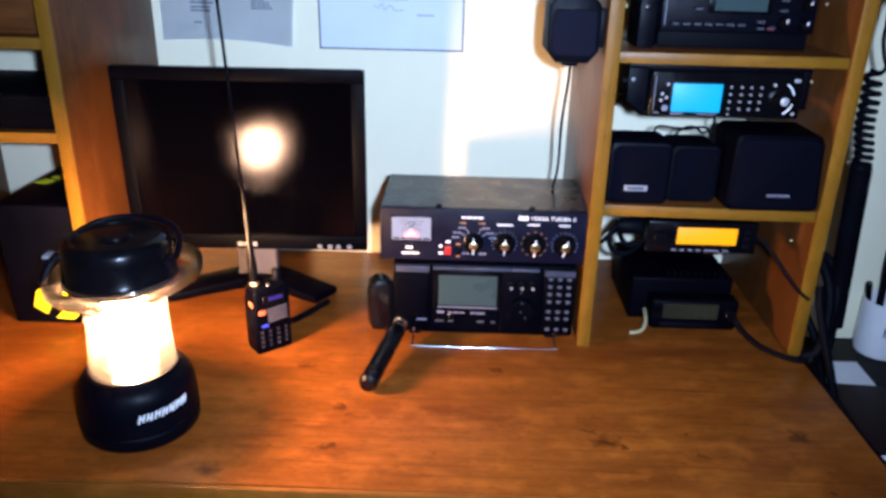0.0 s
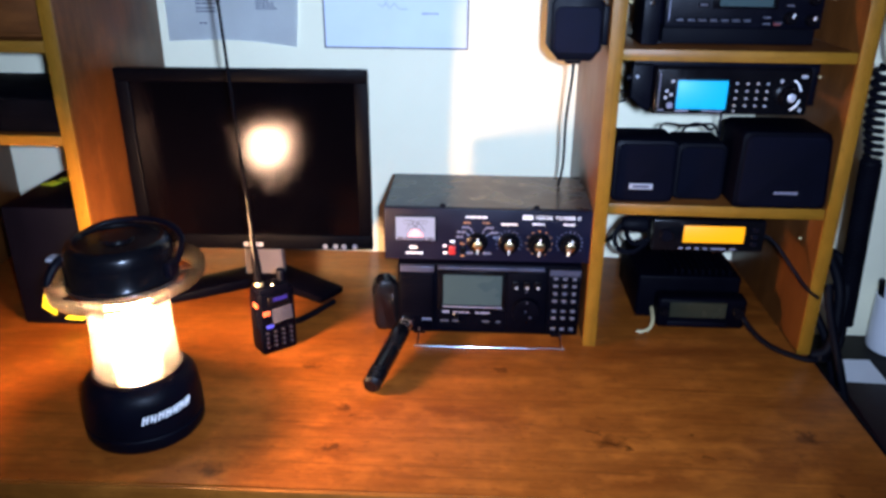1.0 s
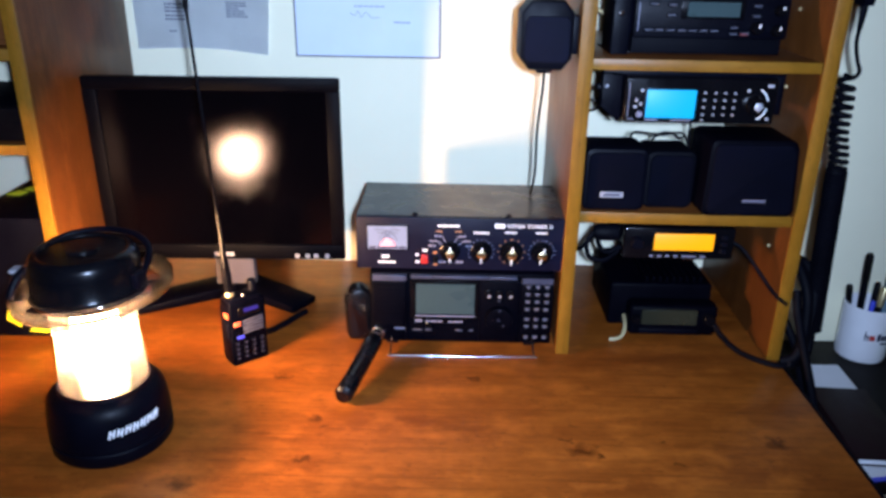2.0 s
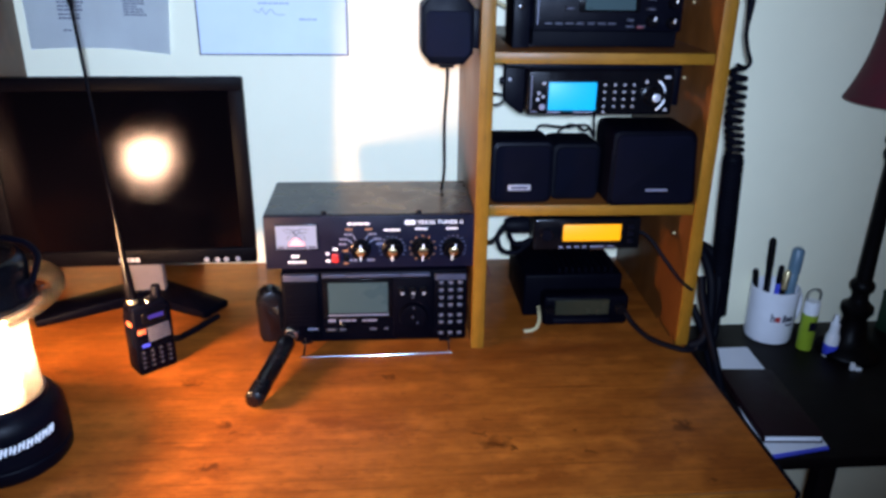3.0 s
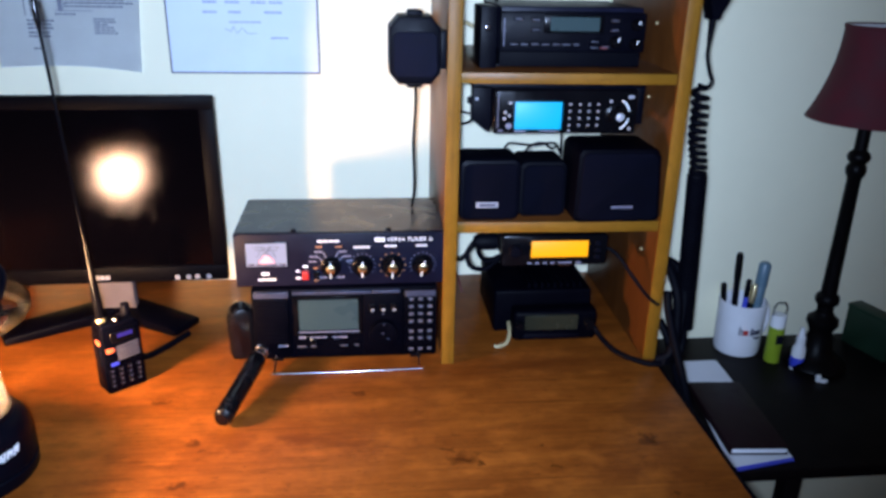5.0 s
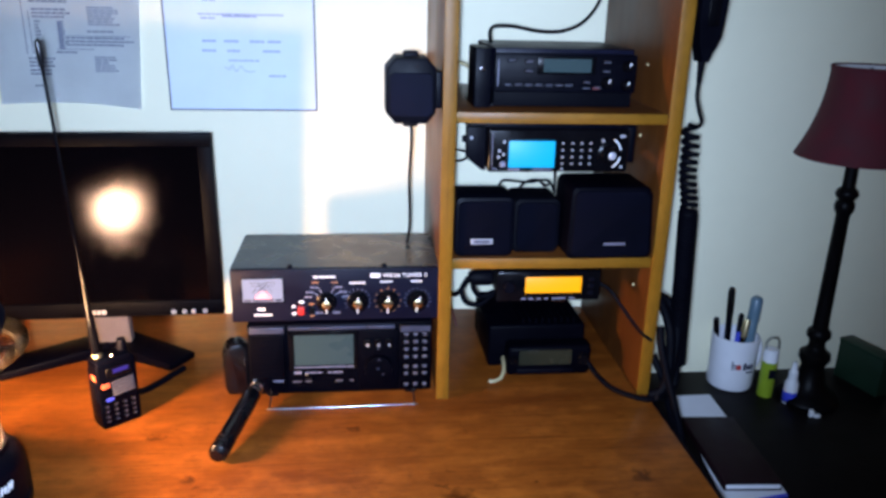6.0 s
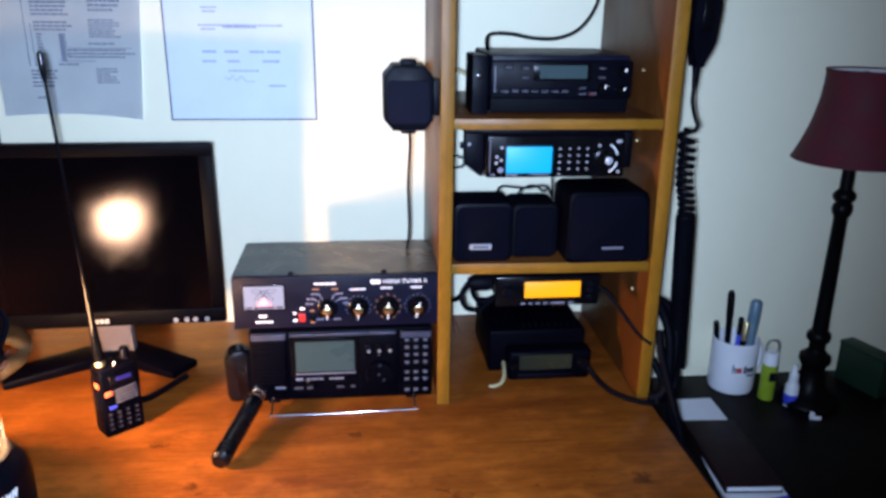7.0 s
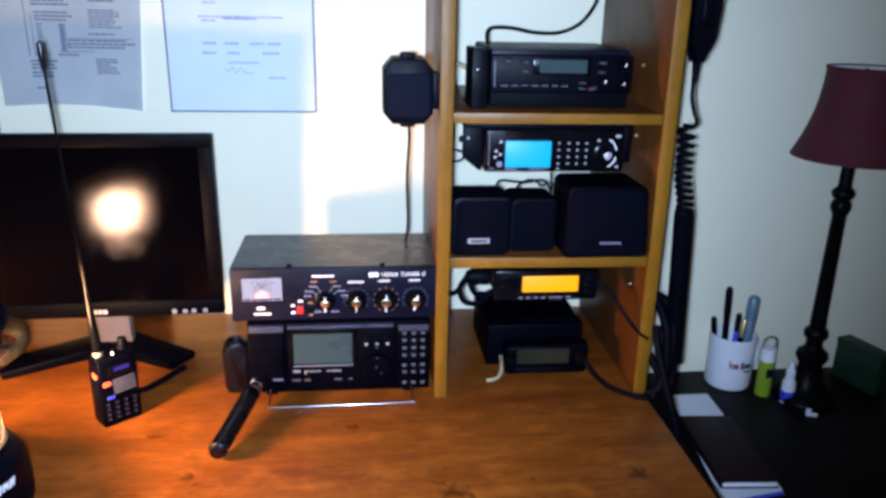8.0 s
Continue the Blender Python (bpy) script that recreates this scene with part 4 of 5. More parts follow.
def rounded(w, h, rad, lean):
    """Outline of a round-cornered face that narrows by lean at the top right."""
    pts = []
    for cx, cz, a0 in ((w - rad, rad, -90), (w - rad - lean, h - rad, 0), (rad + 0.2 * lean, h - rad, 90), (rad, rad, 180)):
        pts += [(cx + rad * math.cos(radians(a0 + 22.5 * k)), cz + rad * math.sin(radians(a0 + 22.5 * k))) for k in range(5)]
    return pts


def loudspeaker(x, y, w, h, d, label, badge, material=BLACK, taper=0.0):
    s = thing("loudspeaker", pose(x, y, SHELF1), label, "loudspeaker", "small speakers on the shelf")
    part("enclosure", prism(N(), rounded(w, h, 0.010, taper), 0.004, d, 0.004), material, s)
    g = prism(N(), [(px + 0.005, pz + 0.005) for px, pz in rounded(w - 0.010, h - 0.010, 0.009, taper)], 0.0, 0.008, 0.0025)
    grille = part("grille", g, GRILLE, s, "black cloth grille")
    if badge:
        bx, bz, bw, bh, framed = badge
        if framed:
            part("badge", box(N(), bx, bx + bw, -0.0012, 0.0005, bz, bz + bh, 0.0005, 1), SILVER, grille, "small silver badge")
            part("badge_print", bars(N(), bx + 0.004, bz + bh / 2, (bw - 0.008,), bh * 0.45, -0.0012), INK_DARK, grille)
        else:
            part("badge", bars(N(), bx, bz, [bw / 7 - 0.001] * 7, bh, 0.0, 0.001), GREY_PRINT, grille)
    return s


loudspeaker(0.3395, 1.006, 0.082, 0.084, 0.070, "small black loudspeaker with a silver badge", (0.022, 0.020, 0.030, 0.0075, True))
loudspeaker(0.4225, 1.020, 0.066, 0.078, 0.066, "narrow plain black loudspeaker between two others", None, BLACK_SOFT)
loudspeaker(0.4920, 0.990, 0.1205, 0.102, 0.085, "larger black loudspeaker with a small grey badge", (0.050, 0.0235, 0.030, 0.0030, False), DEEP, 0.008)
for pts in ([(0.412, 1.088, 1.034), (0.413, 1.09, 1.044), (0.420, 1.09, 1.050), (0.440, 1.09, 1.048), (0.458, 1.09, 1.047), (0.474, 1.09, 1.050), (0.486, 1.09, 1.048), (0.492, 1.085, 1.036)],
            [(0.440, 1.088, 1.034), (0.446, 1.09, 1.043), (0.458, 1.09, 1.050), (0.470, 1.09, 1.049), (0.480, 1.09, 1.042), (0.488, 1.09, 1.046)],
            [(0.494, 1.088, 1.030), (0.494, 1.09, 1.044), (0.493, 1.09, 1.060), (0.492, 1.085, 1.086)],
            [(0.337, 1.12, 1.072), (0.345, 1.11, 1.074), (0.358, 1.08, 1.082), (0.364, 1.05, 1.10)],
            [(0.337, 1.13, 1.086), (0.346, 1.12, 1.090), (0.360, 1.08, 1.094)]):
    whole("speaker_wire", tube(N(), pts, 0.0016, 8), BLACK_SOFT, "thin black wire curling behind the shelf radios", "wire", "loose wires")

# ---- amber radio hung under the lower shelf ----
am = thing("mobile_radio", pose(0.403, 1.019, 0.8895), "black mobile radio with glowing amber display, hung under a shelf", "radio")
part("case", box(N(), 0.004, 0.146, 0.008, 0.140, 0.004, 0.044, 0.002), BLACK, am)
af = part("front_panel", box(N(), 0, 0.150, 0, 0.014, 0.001, 0.046, 0.003), BLACK_GLOSS, am, "glossy black front panel")
part("display", box(N(), 0.0405, 0.1215, -0.0022, 0, 0.0145, 0.0385, 0.0010), AMBER_GLOW, af, "glowing amber display")
part("display_frame", box(N(), 0.0350, 0.1270, -0.0010, 0.0006, 0.0095, 0.0420, 0.0010), BLACK_GLOSS, af)
part("volume_knob", lathe(N(), [(0.0088, 0), (0.0084, 0.009), (0.007, 0.0105), (0, 0.0105)], (0.0165, 0, 0.026), 24, FRONT), BLACK, af)
for z in (0.014, 0.024, 0.034):
    part("key", box(N(), 0.1310, 0.1395, -0.0024, 0, z - 0.003, z + 0.003, 0.0008, 1), CHARCOAL, af)
part("caption", bars(N(), 0.0360, 0.0055, (0.006, 0.006, 0.006, 0.006, 0.020, 0.008), 0.0022, 0, 0.005), GREY_PRINT, af)
part("chrome_lip", box(N(), 0.0800, 0.1000, -0.0012, 0.002, 0.0006, 0.0022), CHROME, af)
part("bracket", box(N(), -0.006, 0.156, 0.040, 0.090, 0.045, 0.0578, 0.001), BLACK, am)
part("plug", lathe(N(), [(0, 0), (0.011, 0.001), (0.012, 0.004), (0.012, 0.026), (0.008, 0.034), (0, 0.036)], (-0.002, 0.030, 0.028), 20, pose(0, 0, 0, 0, -90)), BLACK_SOFT, am)
for pts in ([(-0.036, 0.03, 0.028), (-0.046, 0.025, 0.012), (-0.040, 0.02, -0.006), (-0.020, 0.02, -0.010), (0.0, 0.03, 0.0)],
            [(-0.030, 0.03, 0.030), (-0.028, 0.03, 0.010), (-0.016, 0.03, -0.002), (0.004, 0.035, 0.004)],
            [(-0.036, 0.035, 0.020), (-0.052, 0.05, -0.006), (-0.060, 0.09, -0.012), (-0.066, 0.16, -0.010)]):
    part("lead", tube(N(), pts, 0.0035, 8), BLACK_SOFT, am)
part("microphone_lead", tube(N(), [(0.150, 0.020, 0.022), (0.168, 0.010, 0.012), (0.190, -0.016, -0.018), (0.208, -0.024, -0.040), (0.224, -0.027, -0.052)], 0.0026, 8), BLACK_SOFT, am)

# ---- ribbed transceiver on the desk ----
bt = thing("base_transceiver", pose(0.399, 1.051, TOP), "black finned transceiver with a dull unlit display on the desk", "radio")
part("chassis", box(N(), 0.008, 0.158, 0.032, 0.175, 0.006, 0.074, 0.004, 3), DEEP, bt)
for k in range(9):
    part("cooling_fin", box(N(), 0.060 + 0.0100 * k, 0.0645 + 0.0100 * k, 0.040, 0.165, 0.0725, 0.082, 0.0008, 1), DEEP, bt)
head = part("control_head", box(N(), 0.033, 0.162, 0.002, 0.034, 0.003, 0.052, 0.007, 3), DEEP, bt)
part("display", box(N(), 0.0500, 0.1310, -0.0006, 0.004, 0.0225, 0.0465, 0.0008, 1), LCD_DARK, head, "dull olive display")
part("key_bar", box(N(), 0.0480, 0.1340, -0.0012, 0.004, 0.0085, 0.0165, 0.0010), BLACK, head)
part("volume_knob", lathe(N(), [(0.0062, 0), (0.006, 0.009), (0.005, 0.0105), (0, 0.0105)], (0.0415, 0.002, 0.033), 20, FRONT), BLACK_GLOSS, head)
part("tuning_knob", lathe(N(), [(0.0085, 0), (0.0082, 0.010), (0.007, 0.0115), (0, 0.0115)], (0.1475, 0.002, 0.0330), 22, FRONT), BLACK_GLOSS, head)
for x in (0.02, 0.135):
    part("foot", box(N(), x - 0.008, x + 0.008, 0.045, 0.16, 0, 0.0065, 0.001), BLACK_SOFT, bt)
part("cream_lead", tube(N(), [(0.031, 0.030, 0.022), (0.029, 0.012, 0.020), (0.027, 0.000, 0.014), (0.021, -0.008, 0.0065), (0.010, -0.012, 0.0040), (0.003, -0.011, 0.0036)], 0.0028, 8), CREAM, bt, "cream plastic-sleeved lead")
part("microphone_lead", tube(N(), [(0.156, 0.010, 0.026), (0.166, -0.010, 0.012), (0.180, -0.040, 0.0046), (0.200, -0.066, 0.0044), (0.222, -0.080, 0.0046), (0.244, -0.078, 0.0060)], 0.0042, 8), BLACK_SOFT, bt)

# ---- loudspeaker on the outside of the hutch ----
ws = thing("bracket_loudspeaker", pose(0.247, 1.000, 1.1445), "black eight-sided loudspeaker bracketed to the hutch side", "loudspeaker")
OUT = [(0.0, 0.014), (0.012, 0), (0.052, 0), (0.064, 0.014), (0.064, 0.068), (0.052, 0.082), (0.012, 0.082), (0.0, 0.068)]
part("enclosure", prism(N(), OUT, 0.004, 0.060, 0.004), BLACK, ws)
part("grille", prism(N(), [(0.005, 0.016), (0.010, 0.010), (0.054, 0.010), (0.059, 0.016), (0.059, 0.058), (0.054, 0.064), (0.010, 0.064), (0.005, 0.058)], -0.001, 0.006, 0.002), GRILLE_LIT, ws, "blue-black cloth grille")
part("top_lug", box(N(), 0.022, 0.042, 0.018, 0.034, 0.080, 0.089, 0.003), BLACK, ws)
part("bottom_lug", box(N(), 0.022, 0.042, 0.018, 0.034, -0.006, 0.002, 0.003), BLACK, ws)
arm = N()
box(arm, 0.0635, 0.0718, 0.018, 0.050, 0.018, 0.064, 0.001)
part("bracket", arm, BLACK, ws)
part("lead", tube(N(), [(0.034, 0.030, -0.004), (0.036, 0.050, -0.03), (0.035, 0.075, -0.09), (0.038, 0.10, -0.16), (0.036, 0.13, -0.21), (0.037, 0.168, -0.30), (0.037, 0.18, -0.382)], 0.0019, 8), BLACK_SOFT, ws)

# ---- hand microphone with coiled cord on the outer side of the hutch ----
hm = thing("hand_microphone", pose(0.660, 1.02, 1.226), "black hand microphone with a coiled cord hanging beside the hutch", "microphone")
part("shell", prism(N(), [(-0.005, 0.0), (0.006, 0.0), (0.010, 0.020), (0.019, 0.032), (0.021, 0.075), (0.020, 0.135), (-0.014, 0.135), (-0.014, 0.05), (-0.010, 0.02)], -0.012, 0.014, 0.003), BLACK, hm)
part("talk_bar", box(N(), -0.004, 0.012, -0.0145, -0.010, 0.045, 0.090, 0.002), BLACK_GLOSS, hm)
part("hanger", box(N(), -0.0278, -0.012, -0.008, 0.008, 0.09, 0.12, 0.001), CHROME, hm)
part("strain_relief", lathe(N(), [(0.0030, -0.028), (0.0048, -0.002), (0.0055, 0.004), (0, 0.004)], seg=14), BLACK_SOFT, hm)
cord = [(0, 0, -0.024), (0.000, 0, -0.045), (0.006, 0, -0.066), (0.011, 0, -0.078), (0.006, 0, -0.086), (-0.008, -0.004, -0.082)]
part("straight_cord", tube(N(), cord, 0.0026, 8), BLACK_SOFT, hm)
coil, turns = [], 11
for k in range(turns * 12 + 1):
    a, s = 2 * math.pi * k / 12, k / (turns * 12)
    lean = 0.013 * s + 0.0015 * math.sin(9 * s)
    coil.append((-0.004 + lean + 0.0092 * math.cos(a), 0.0092 * math.sin(a), -0.086 - 0.118 * s ** 0.88))
part("coiled_cord", tube(N(), coil, 0.0036, 7, 0), BLACK_SOFT, hm, "coiled rubber cord")
tail = []
for k in range(11 * 46 + 1):
    a, s = 2 * math.pi * k / 11, k / (11 * 46)
    tail.append((0.0095 + 0.0100 * s + 0.0105 * math.cos(a), -0.004 * s + 0.0105 * math.sin(a), -0.204 - 0.232 * s))
part("hanging_coil", tube(N(), tail, 0.0038, 6, 0), BLACK_SOFT, hm, "closely wound hanging cord")
part("cord_end", tube(N(), [(0.0205, -0.004, -0.432), (0.019, -0.008, -0.470), (0.004, -0.020, -0.482), (-0.015, -0.035, -0.476), (-0.028, -0.050, -0.467)], 0.0062, 8), BLACK_SOFT, hm)

bundle = [([(0.640, 1.07, 0.90), (0.648, 1.03, 0.885), (0.656, 1.00, 0.850), (0.655, 0.985, 0.80), (0.645, 0.975, 0.768), (0.628, 0.978, 0.7575)], 0.0070),
          ([(0.645, 1.06, 0.885), (0.664, 1.03, 0.880), (0.672, 1.01, 0.845), (0.668, 1.0, 0.80), (0.655, 0.985, 0.765)], 0.0065),
          ([(0.641, 1.0, 0.855), (0.640, 0.985, 0.83), (0.648, 0.970, 0.79), (0.657, 0.955, 0.752), (0.668, 0.940, 0.705), (0.690, 0.93, 0.640), (0.705, 0.935, 0.6105)], 0.0058),
          ([(0.652, 1.04, 0.79), (0.664, 1.02, 0.760), (0.678, 1.01, 0.71), (0.690, 1.01, 0.66), (0.700, 1.05, 0.6115)], 0.0058)]
for pts, r in bundle:
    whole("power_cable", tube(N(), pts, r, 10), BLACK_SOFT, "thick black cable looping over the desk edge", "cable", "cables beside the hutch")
whole("thin_wire", tube(N(), [(0.3375, 1.26, 0.786), (0.350, 1.27, 0.792), (0.366, 1.27, 0.786), (0.374, 1.25, 0.768), (0.378, 1.24, 0.7525)], 0.0014, 8), WIRE_RED, "thin red wire in the hutch cubby", "wire", "loose wires")

# ---- papers on the wall ----
sheet = thing("framed_sheet", pose(-0.091, WALL_Y, 1.111), "bluish typed sheet in a thin dark frame on the wall", "notice")
part("paper", box(N(), 0.002, 0.234, -0.0028, -0.0006, 0.002, 0.300), PAPER, sheet)
fr = N()
for a in ((0, 0.236, 0, 0.0022), (0, 0.236, 0.2998, 0.302), (0, 0.0022, 0.002, 0.30), (0.2338, 0.236, 0.002, 0.30)):
    box(fr, a[0], a[1], -0.0042, -0.0002, a[2], a[3])
part("thin_frame", fr, INK_DARK, sheet)
rnd, ink = random.Random(4), N()
for x, z, n in ((0.054, 0.151, 16), (0.058, 0.145, 2), (0.060, 0.178, 3), (0.062, 0.172, 2), (0.060, 0.222, 5), (0.075, 0.200, 4), (0.060, 0.248, 8), (0.060, 0.262, 8), (0.097, 0.080, 6), (0.160, 0.056, 3)):
    bars(ink, x, z, [rnd.uniform(0.004, 0.012) for k in range(n)], 0.0028, -0.0028, 0.0012)
for z, starts in ((0.110, (0.058, 0.092, 0.132, 0.160)), (0.095, (0.057, 0.096, 0.152))):
    for x in starts:
        bars(ink, x, z, [rnd.uniform(0.005, 0.009) for k in range(3)], 0.0036, -0.0028, 0.0008)
bars(ink, 0.092, 0.1485, (0.016, 0.014, 0.012, 0.008), 0.0036, -0.0028, 0.001)
tube(ink, [(0.090, -0.0030, 0.070), (0.098, -0.0030, 0.066), (0.103, -0.0030, 0.073), (0.108, -0.0030, 0.063), (0.116, -0.0030, 0.071), (0.124, -0.0030, 0.063), (0.138, -0.0030, 0.063)], 0.0007, 5, 4)
part("typing", ink, INK, sheet)

note = thing("loose_sheet", pose(-0.350, WALL_Y, 1.112), "curling grey printed schedule pinned on the wall", "notice")
pg = N()
cols, rws = 14, 14
grid = [[pg.verts.new((0.236 * i / cols - 0.022 * (1 - j / rws) * (i / cols), -0.0015 - 0.020 * max(0, i / cols - 0.72) ** 1.3 * max(0, 1 - j / rws) - 0.001 * math.sin(6 * i / cols) ** 2,
         0.300 * j / rws + 0.006 * (1 - i / cols) * (1 - j / rws) + 0.006 * (1 - j / rws) * math.sin(math.pi * i / cols))) for i in range(cols + 1)] for j in range(rws + 1)]
for j in range(rws):
    for i in range(cols):
        pg.faces.new((grid[j][i], grid[j][i + 1], grid[j + 1][i + 1], grid[j + 1][i]))
bmesh.ops.solidify(pg, geom=pg.faces[:], thickness=0.0005)
part("paper", pg, PAPER_GREY, note)
ink2 = N()
def lines(x, z0, z1, wide, step, y=-0.0036):
    """Typed lines between two heights, with ragged ends."""
    z = z1
    while z > z0:
        left, ws = wide * rnd.uniform(0.7, 1.0), []
        while left > 0.004:
            ws.append(min(left, rnd.uniform(0.004, 0.011)))
            left -= ws[-1] + 0.0013
        bars(ink2, x, z, ws, step * 0.55, y, 0.0013)
        z -= step


lines(0.062, 0.160, 0.290, 0.072, 0.0060)
lines(0.148, 0.168, 0.290, 0.050, 0.0070)
lines(0.064, 0.136, 0.152, 0.064, 0.0055)
lines(0.066, 0.094, 0.134, 0.012, 0.0050)
lines(0.100, 0.090, 0.134, 0.012, 0.0045)
lines(0.146, 0.128, 0.156, 0.052, 0.0042, -0.0042)
lines(0.143, 0.117, 0.120, 0.054, 0.0050, -0.0042)
lines(0.110, 0.099, 0.110, 0.112, 0.0052, -0.0044)
lines(0.094, 0.085, 0.088, 0.040, 0.0050)
lines(0.051, 0.066, 0.078, 0.048, 0.0056)
lines(0.051, 0.052, 0.060, 0.044, 0.0056)
lines(0.150, 0.059, 0.081, 0.036, 0.0042, -0.0044)
lines(0.055, 0.032, 0.036, 0.014, 0.0050)
for x0, x1, z0, z1 in ((0.0495, 0.0508, 0.085, 0.29), (0.0585, 0.0595, 0.085, 0.15), (0.110, 0.218, 0.1125, 0.1135), (0.095, 0.150, 0.0925, 0.0935), (0.0995, 0.1060, 0.092, 0.134)):
    box(ink2, x0, x1, -0.0036, -0.0028, z0, z1)
part("printing", ink2, INK_GREY, note)

# ---- things in the other hutch ----
dj = thing("loudspeaker_box", pose(-0.494, 1.014, TOP), "black box with neon yellow angular decals on the desk", "speaker box")
part("cabinet", box(N(), 0, 0.113, 0, 0.275, 0.003, 0.184, 0.003), BLACK, dj)
for x in (0.015, 0.098):
    part("foot", box(N(), x - 0.008, x + 0.008, 0.01, 0.23, 0, 0.004), BLACK_SOFT, dj)
for k, o in enumerate(([(0.030, 0.030), (0.048, 0.018), (0.060, 0.038), (0.052, 0.062), (0.038, 0.055)], [(0.066, 0.052), (0.080, 0.048), (0.094, 0.058), (0.090, 0.064), (0.070, 0.066)],
                       [(0.060, 0.012), (0.086, 0.010), (0.095, 0.018), (0.074, 0.026)])):
    part("decal", prism(N(), o, -0.0006, 0.0004), NEON, dj, "neon yellow decal")
for o in ([(0.004, 0.100), (0.026, 0.096), (0.032, 0.112), (0.014, 0.120)], [(0.018, 0.126), (0.036, 0.118), (0.042, 0.140), (0.028, 0.144)]):
    d = prism(N(), o, -0.0006, 0.0004)
    bmesh.ops.transform(d, matrix=pose(0, 0, 0.1842, -90), verts=d.verts)
    part("decal", d, NEON, dj, "neon yellow decal")
dv = thing("equipment_case", pose(-0.648, 1.012, 1.038), "flat black equipment case filling the shelf", "equipment")
part("case", box(N(), 0, 0.262, 0.004, 0.20, 0.004, 0.045, 0.003), BLACK, dv)
part("front_panel", box(N(), -0.002, 0.264, 0, 0.008, 0.003, 0.047, 0.002), BLACK_GLOSS, dv)
for x in (0.02, 0.24):
    part("foot", box(N(), x - 0.01, x + 0.01, 0.02, 0.18, 0, 0.005), BLACK_SOFT, dv)
wb = thing("wooden_box", pose(-0.655, 1.030, 1.159), "closed honey-brown wooden box on the shelf", "box")
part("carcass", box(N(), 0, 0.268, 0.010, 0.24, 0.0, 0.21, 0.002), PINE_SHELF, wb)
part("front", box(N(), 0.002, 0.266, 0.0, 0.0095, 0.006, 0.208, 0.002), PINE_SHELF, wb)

# ---- dark side table ----
TZ, TX0, TX1, TY0 = 0.605, 0.655, 1.42, 0.911
tab = thing("side_table", pose(0, 0, 0), "low espresso-brown side table against the wall", "table")
part("tabletop", box(N(), TX0, TX1, TY0, WALL_Y - 0.004, TZ - 0.019, TZ, 0.003), ESPRESSO, tab)
for x in (0.8425, TX1 - 0.05):
    for y in (0.934, WALL_Y - 0.04):
        part("leg", box(N(), x - 0.013, x + 0.013, y - 0.013, y + 0.013, 0, TZ - 0.0188, 0.002), ESPRESSO, tab)

mug = thing("mug", pose(0.914, 1.276, TZ), "white glazed mug with dark print, full of pens", "mug")
part("cup", lathe(N(), [(0, 0.003), (0.036, 0.003), (0.037, 0), (0.040, 0.002), (0.042, 0.010), (0.0432, 0.096), (0.0430, 0.1030), (0.0412, 0.1035), (0.0400, 0.099), (0.0388, 0.012), (0.034, 0.006), (0, 0.006)], seg=48), CERAMIC, mug)
part("handle", tube(N(), [(0.040, 0.012, 0.082), (0.058, 0.018, 0.080), (0.066, 0.020, 0.052), (0.058, 0.018, 0.026), (0.040, 0.012, 0.022)], 0.0048, 10), CERAMIC, mug)


def on_mug(bm, deg, z, w, h):
    a = radians(deg)
    box(bm, -w / 2, w / 2, -0.0005, 0.0015, z - h / 2, z + h / 2, 0, 1, pose(0.0432 * math.cos(a), 0.0432 * math.sin(a), 0, 0, 0, deg + 90))


pm = N()
for deg, z, w, h in ((-116, 0.0560, 0.0022, 0.017), (-110, 0.0530, 0.0022, 0.011), (-113, 0.0570, 0.0050, 0.002), (-88, 0.0545, 0.0024, 0.013), (-84, 0.0555, 0.0020, 0.015), (-78, 0.0535, 0.004, 0.009), (-71, 0.0535, 0.004, 0.009), (-64, 0.0535, 0.004, 0.009), (-66, 0.0420, 0.010, 0.003), (-76, 0.0430, 0.006, 0.003)):
    on_mug(pm, deg, z, w, h)
part("mug_print", pm, INK_DARK, mug, "dark printed marks")
rm = N()
on_mug(rm, -101, 0.0535, 0.0085, 0.0095)
part("red_mark", rm, RED, mug, "round red mark")


def pen(x, y, lean_x, lean_y, length, r, material, label, cap):
    p = thing("pen", pose(0.914 + x, 1.276 + y, TZ + 0.0075, lean_x, lean_y), label, "pen", "pens in the mug")
    part("barrel", lathe(N(), [(0, 0), (r * 0.4, 0.002), (r, 0.012), (r, length * 0.72), (r * 0.9, length * 0.73)], seg=16), material, p)
    part("cap", lathe(N(), [(r * 0.9, length * 0.728), (r * 1.12, length * 0.73), (r * 1.1, length * 0.97), (r * 0.7, length), (0, length)], seg=16), cap, p)


pen(-0.012, 0.0, 2, -4, 0.192, 0.0058, BLACK, "tall black marker pen in the mug", BRONZE)
pen(-0.024, 0.006, -3, -6, 0.125, 0.0050, BLACK, "short black pen in the mug", BLACK_GLOSS)
pen(0.002, -0.010, 3, 3, 0.132, 0.0052, BLACK_GLOSS, "black pen with brass cap", BRASS)
pen(0.010, 0.012, -2, 2, 0.128, 0.0048, BLUE, "short blue pen in the mug", BLACK)
pen(0.022, -0.004, 1, 1.5, 0.172, 0.0098, TEAL, "thick grey-blue marker pen", TEAL)

gl = thing("glue_stick", pose(0.960, 1.226, TZ), "lime green glue stick with a white cap", "glue stick")
part("barrel", lathe(N(), [(0, 0), (0.0132, 0), (0.0138, 0.002), (0.0138, 0.070), (0, 0.070)], seg=28), LIME, gl, "lime label")
part("label_mark", box(N(), -0.006, 0.007, -0.0146, -0.012, 0.040, 0.058, 0.001), NAVY_PAINT, gl)
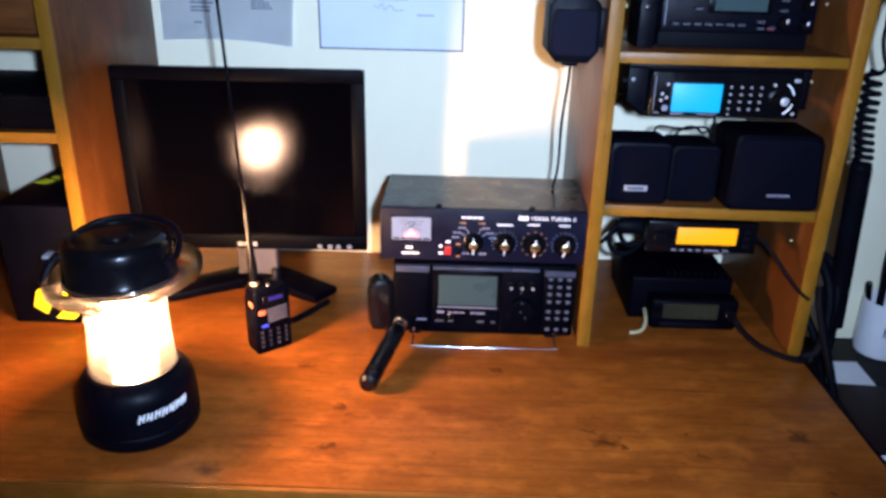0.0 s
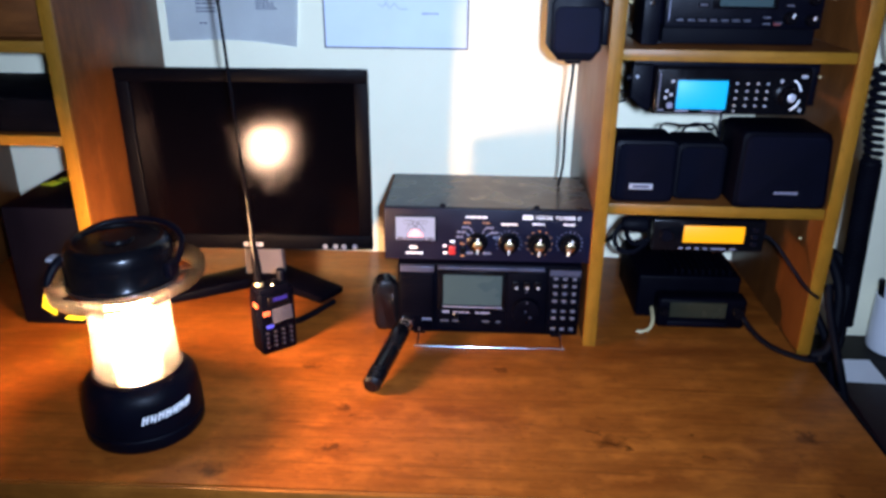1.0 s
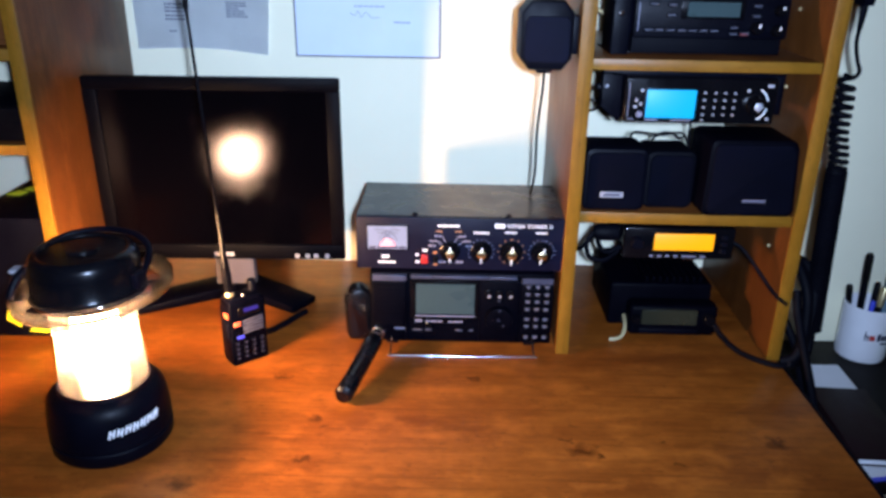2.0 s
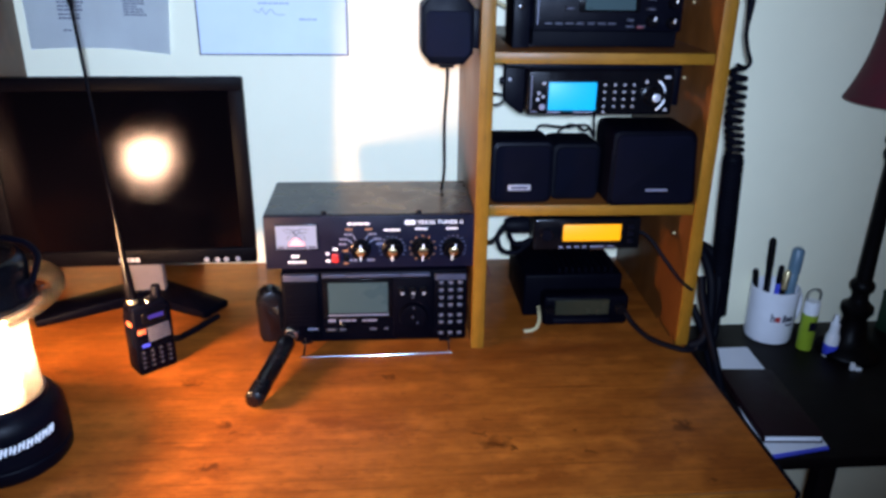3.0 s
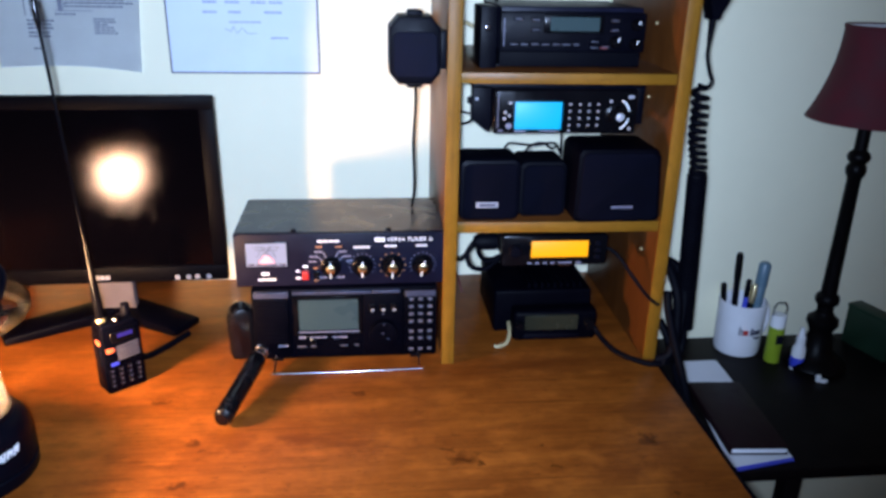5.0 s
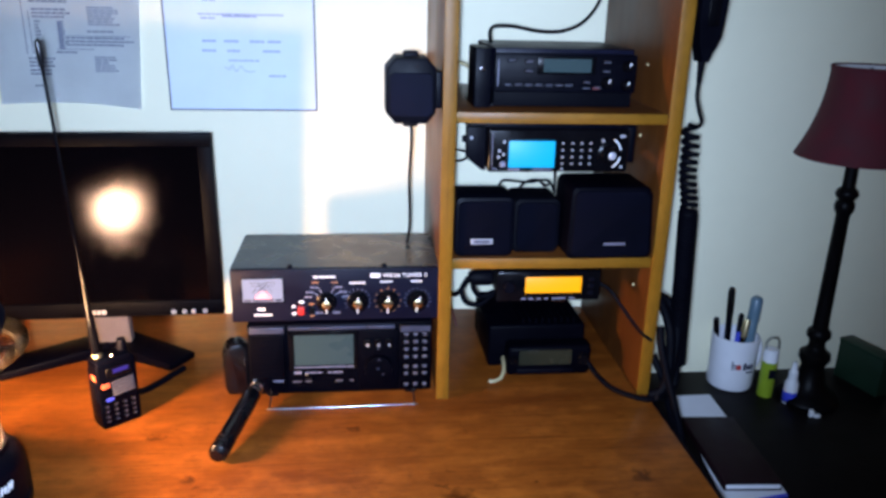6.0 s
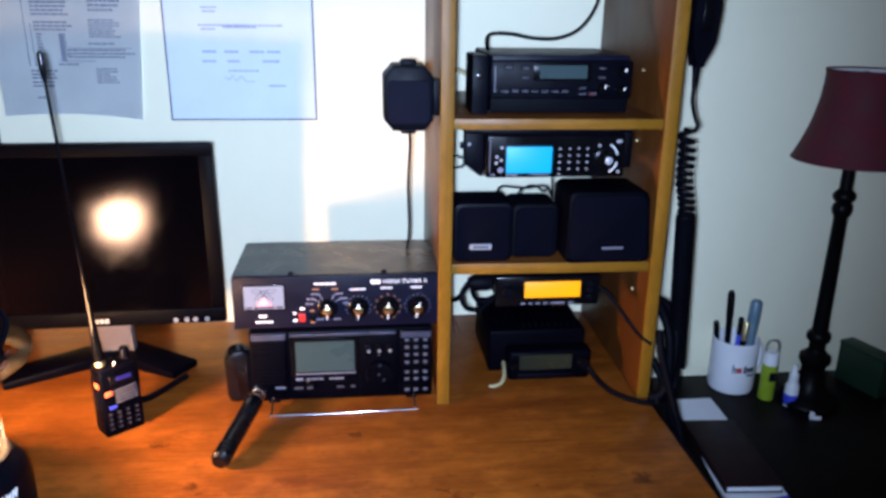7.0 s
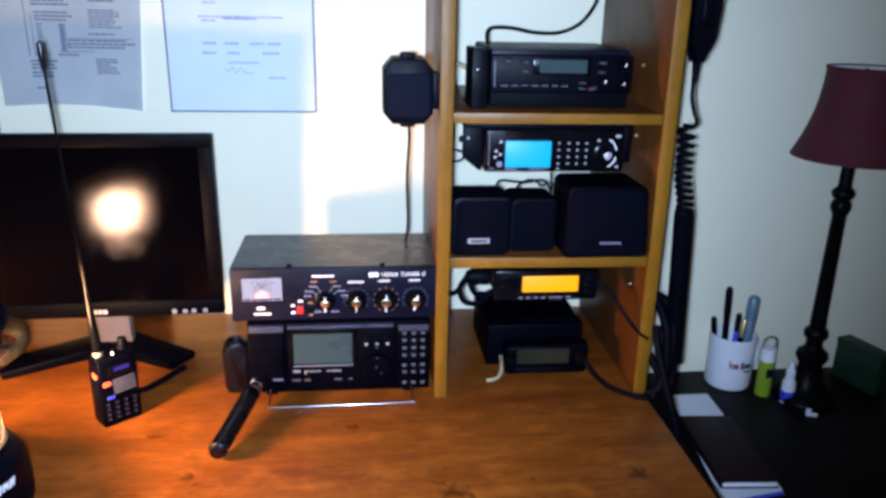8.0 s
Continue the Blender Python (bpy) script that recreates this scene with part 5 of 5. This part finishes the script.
part("cap", lathe(N(), [(0.0130, 0.070), (0.0130, 0.092), (0.0122, 0.094), (0, 0.094)], seg=28), WHITE, gl, "white cap")
part("loop", tube(N(), [(-0.012, 0, 0.092), (-0.012, 0, 0.108), (-0.006, 0, 0.116), (0.006, 0, 0.116), (0.012, 0, 0.108), (0.012, 0, 0.092)], 0.0022, 8), CAP_CLEAR, gl)

fl = thing("correction_bottle", pose(0.991, 1.196, TZ), "small white dropper bottle with a blue label", "bottle")
part("bottle", lathe(N(), [(0, 0), (0.0112, 0), (0.0120, 0.002), (0.0120, 0.040), (0.0090, 0.047), (0, 0.047)], seg=28), WHITE, fl)
part("blue_label", lathe(N(), [(0.0121, 0.004), (0.0124, 0.0045), (0.0124, 0.024), (0.0121, 0.0245)], seg=28), BLUE, fl, "blue label")
part("nozzle", lathe(N(), [(0.0084, 0.0465), (0.0082, 0.064), (0.0054, 0.067), (0.0038, 0.081), (0, 0.082)], seg=24), WHITE, fl)

LAX, LAY = 1.032, 1.207
lamp = thing("table_lamp", pose(LAX, LAY, TZ), "dark bronze table lamp with burgundy bell shade, unlit", "lamp")
part("base", lathe(N(), [(0, 0), (0.053, 0), (0.055, 0.006), (0.052, 0.012), (0.040, 0.020), (0.026, 0.034), (0.022, 0.055), (0.019, 0.068), (0.022, 0.076), (0.027, 0.085), (0.026, 0.095), (0.018, 0.101), (0.014, 0.108)], seg=44), BRONZE, lamp)
part("stem", lathe(N(), [(0.0135, 0.107), (0.0140, 0.120), (0.0195, 0.126), (0.0205, 0.133), (0.0190, 0.139), (0.0135, 0.144), (0.0130, 0.18), (0.0110, 0.355), (0.0150, 0.362), (0.0165, 0.370), (0.0150, 0.377), (0.0120, 0.381),
                          (0.0170, 0.387), (0.0185, 0.392), (0.0165, 0.398), (0.0105, 0.404), (0.0100, 0.46), (0, 0.462)], seg=32), BRONZE, lamp)
prof = []
for k in range(13):
    s = k / 12
    prof.append((0.059 + 0.035 * s ** 2.1, 0.600 - 0.146 * s))
shade = N()
lathe(shade, prof + [(r - 0.0016, z) for r, z in reversed(prof)] + [prof[0]], seg=56)
part("shade", shade, CLOTH_RED, lamp, "burgundy cloth bell shade")
part("shade_lining", lathe(N(), [(r - 0.0022, z) for r, z in prof], seg=56), LINING, lamp)
part("shade_trim", lathe(N(), [(0.0585, 0.597), (0.0605, 0.598), (0.0605, 0.6025), (0.0585, 0.6025)], seg=56), CLOTH_RED, lamp)
sp = N()
for a in (0, 120, 240):
    tube(sp, [(0.004 * math.cos(radians(a)), 0.004 * math.sin(radians(a)), 0.590), (0.0585 * math.cos(radians(a)), 0.0585 * math.sin(radians(a)), 0.596)], 0.0013, 6, 0)
tube(sp, [(0, 0, 0.46), (0, 0, 0.600)], 0.003, 8, 0)
part("shade_spider", sp, BRONZE, lamp)

whole("white_clip", box(box(N(), 1.000, 1.008, 1.141, 1.148, TZ, TZ + 0.014, 0.002), 1.0075, 1.019, 1.138, 1.144, TZ, TZ + 0.007, 0.002), WHITE, "small white plastic clip on the table", "clip")
gb = thing("green_box", pose(1.140, 1.294, TZ, 0, 0, -74), "dark green cardboard box standing near the lamp", "box")
part("carton", box(N(), 0, 0.096, 0, 0.032, 0, 0.074, 0.001), GREEN_BOX, gb)
part("carton_lid", box(N(), -0.001, 0.097, -0.001, 0.033, 0.0742, 0.081, 0.001), GREEN_BOX, gb)


def flat(name, corners, z0, t, material, label, category):
    bm = N()
    lo, hi = [bm.verts.new((x, y, z0)) for x, y in corners], [bm.verts.new((x, y, z0 + t)) for x, y in corners]
    bm.faces.new(lo)
    bm.faces.new(hi)
    for k in range(4):
        bm.faces.new((lo[k], lo[(k + 1) % 4], hi[(k + 1) % 4], hi[k]))
    return whole(name, bm, material, label, category)


flat("blue_folder", [(0.745, 0.913), (0.842, 0.931), (0.852, 1.10), (0.772, 1.10)], TZ, 0.0016, BLUE, "thin blue folder under the papers", "folder")
flat("paper_sheet", [(0.738, 0.919), (0.842, 0.937), (0.854, 1.228), (0.781, 1.227)], TZ + 0.002, 0.0010, PAGE, "white sheets of paper under the diary", "paper")
diary = thing("diary", pose(0.749, 0.947, TZ + 0.0032, 0, 0, -3.5), "closed dark maroon diary on white paper", "book")
part("cover", box(N(), 0, 0.089, 0, 0.188, 0.0105, 0.0130, 0.001), LEATHER, diary)
part("back_cover", box(N(), 0, 0.089, 0, 0.188, 0, 0.0022, 0.001), LEATHER, diary)
part("page_block", box(N(), 0.003, 0.086, 0.002, 0.186, 0.0023, 0.0104), PAGE, diary, "white page block")
part("spine", box(N(), -0.0008, 0.0026, 0.0, 0.188, 0.0005, 0.0125, 0.0008), LEATHER, diary)
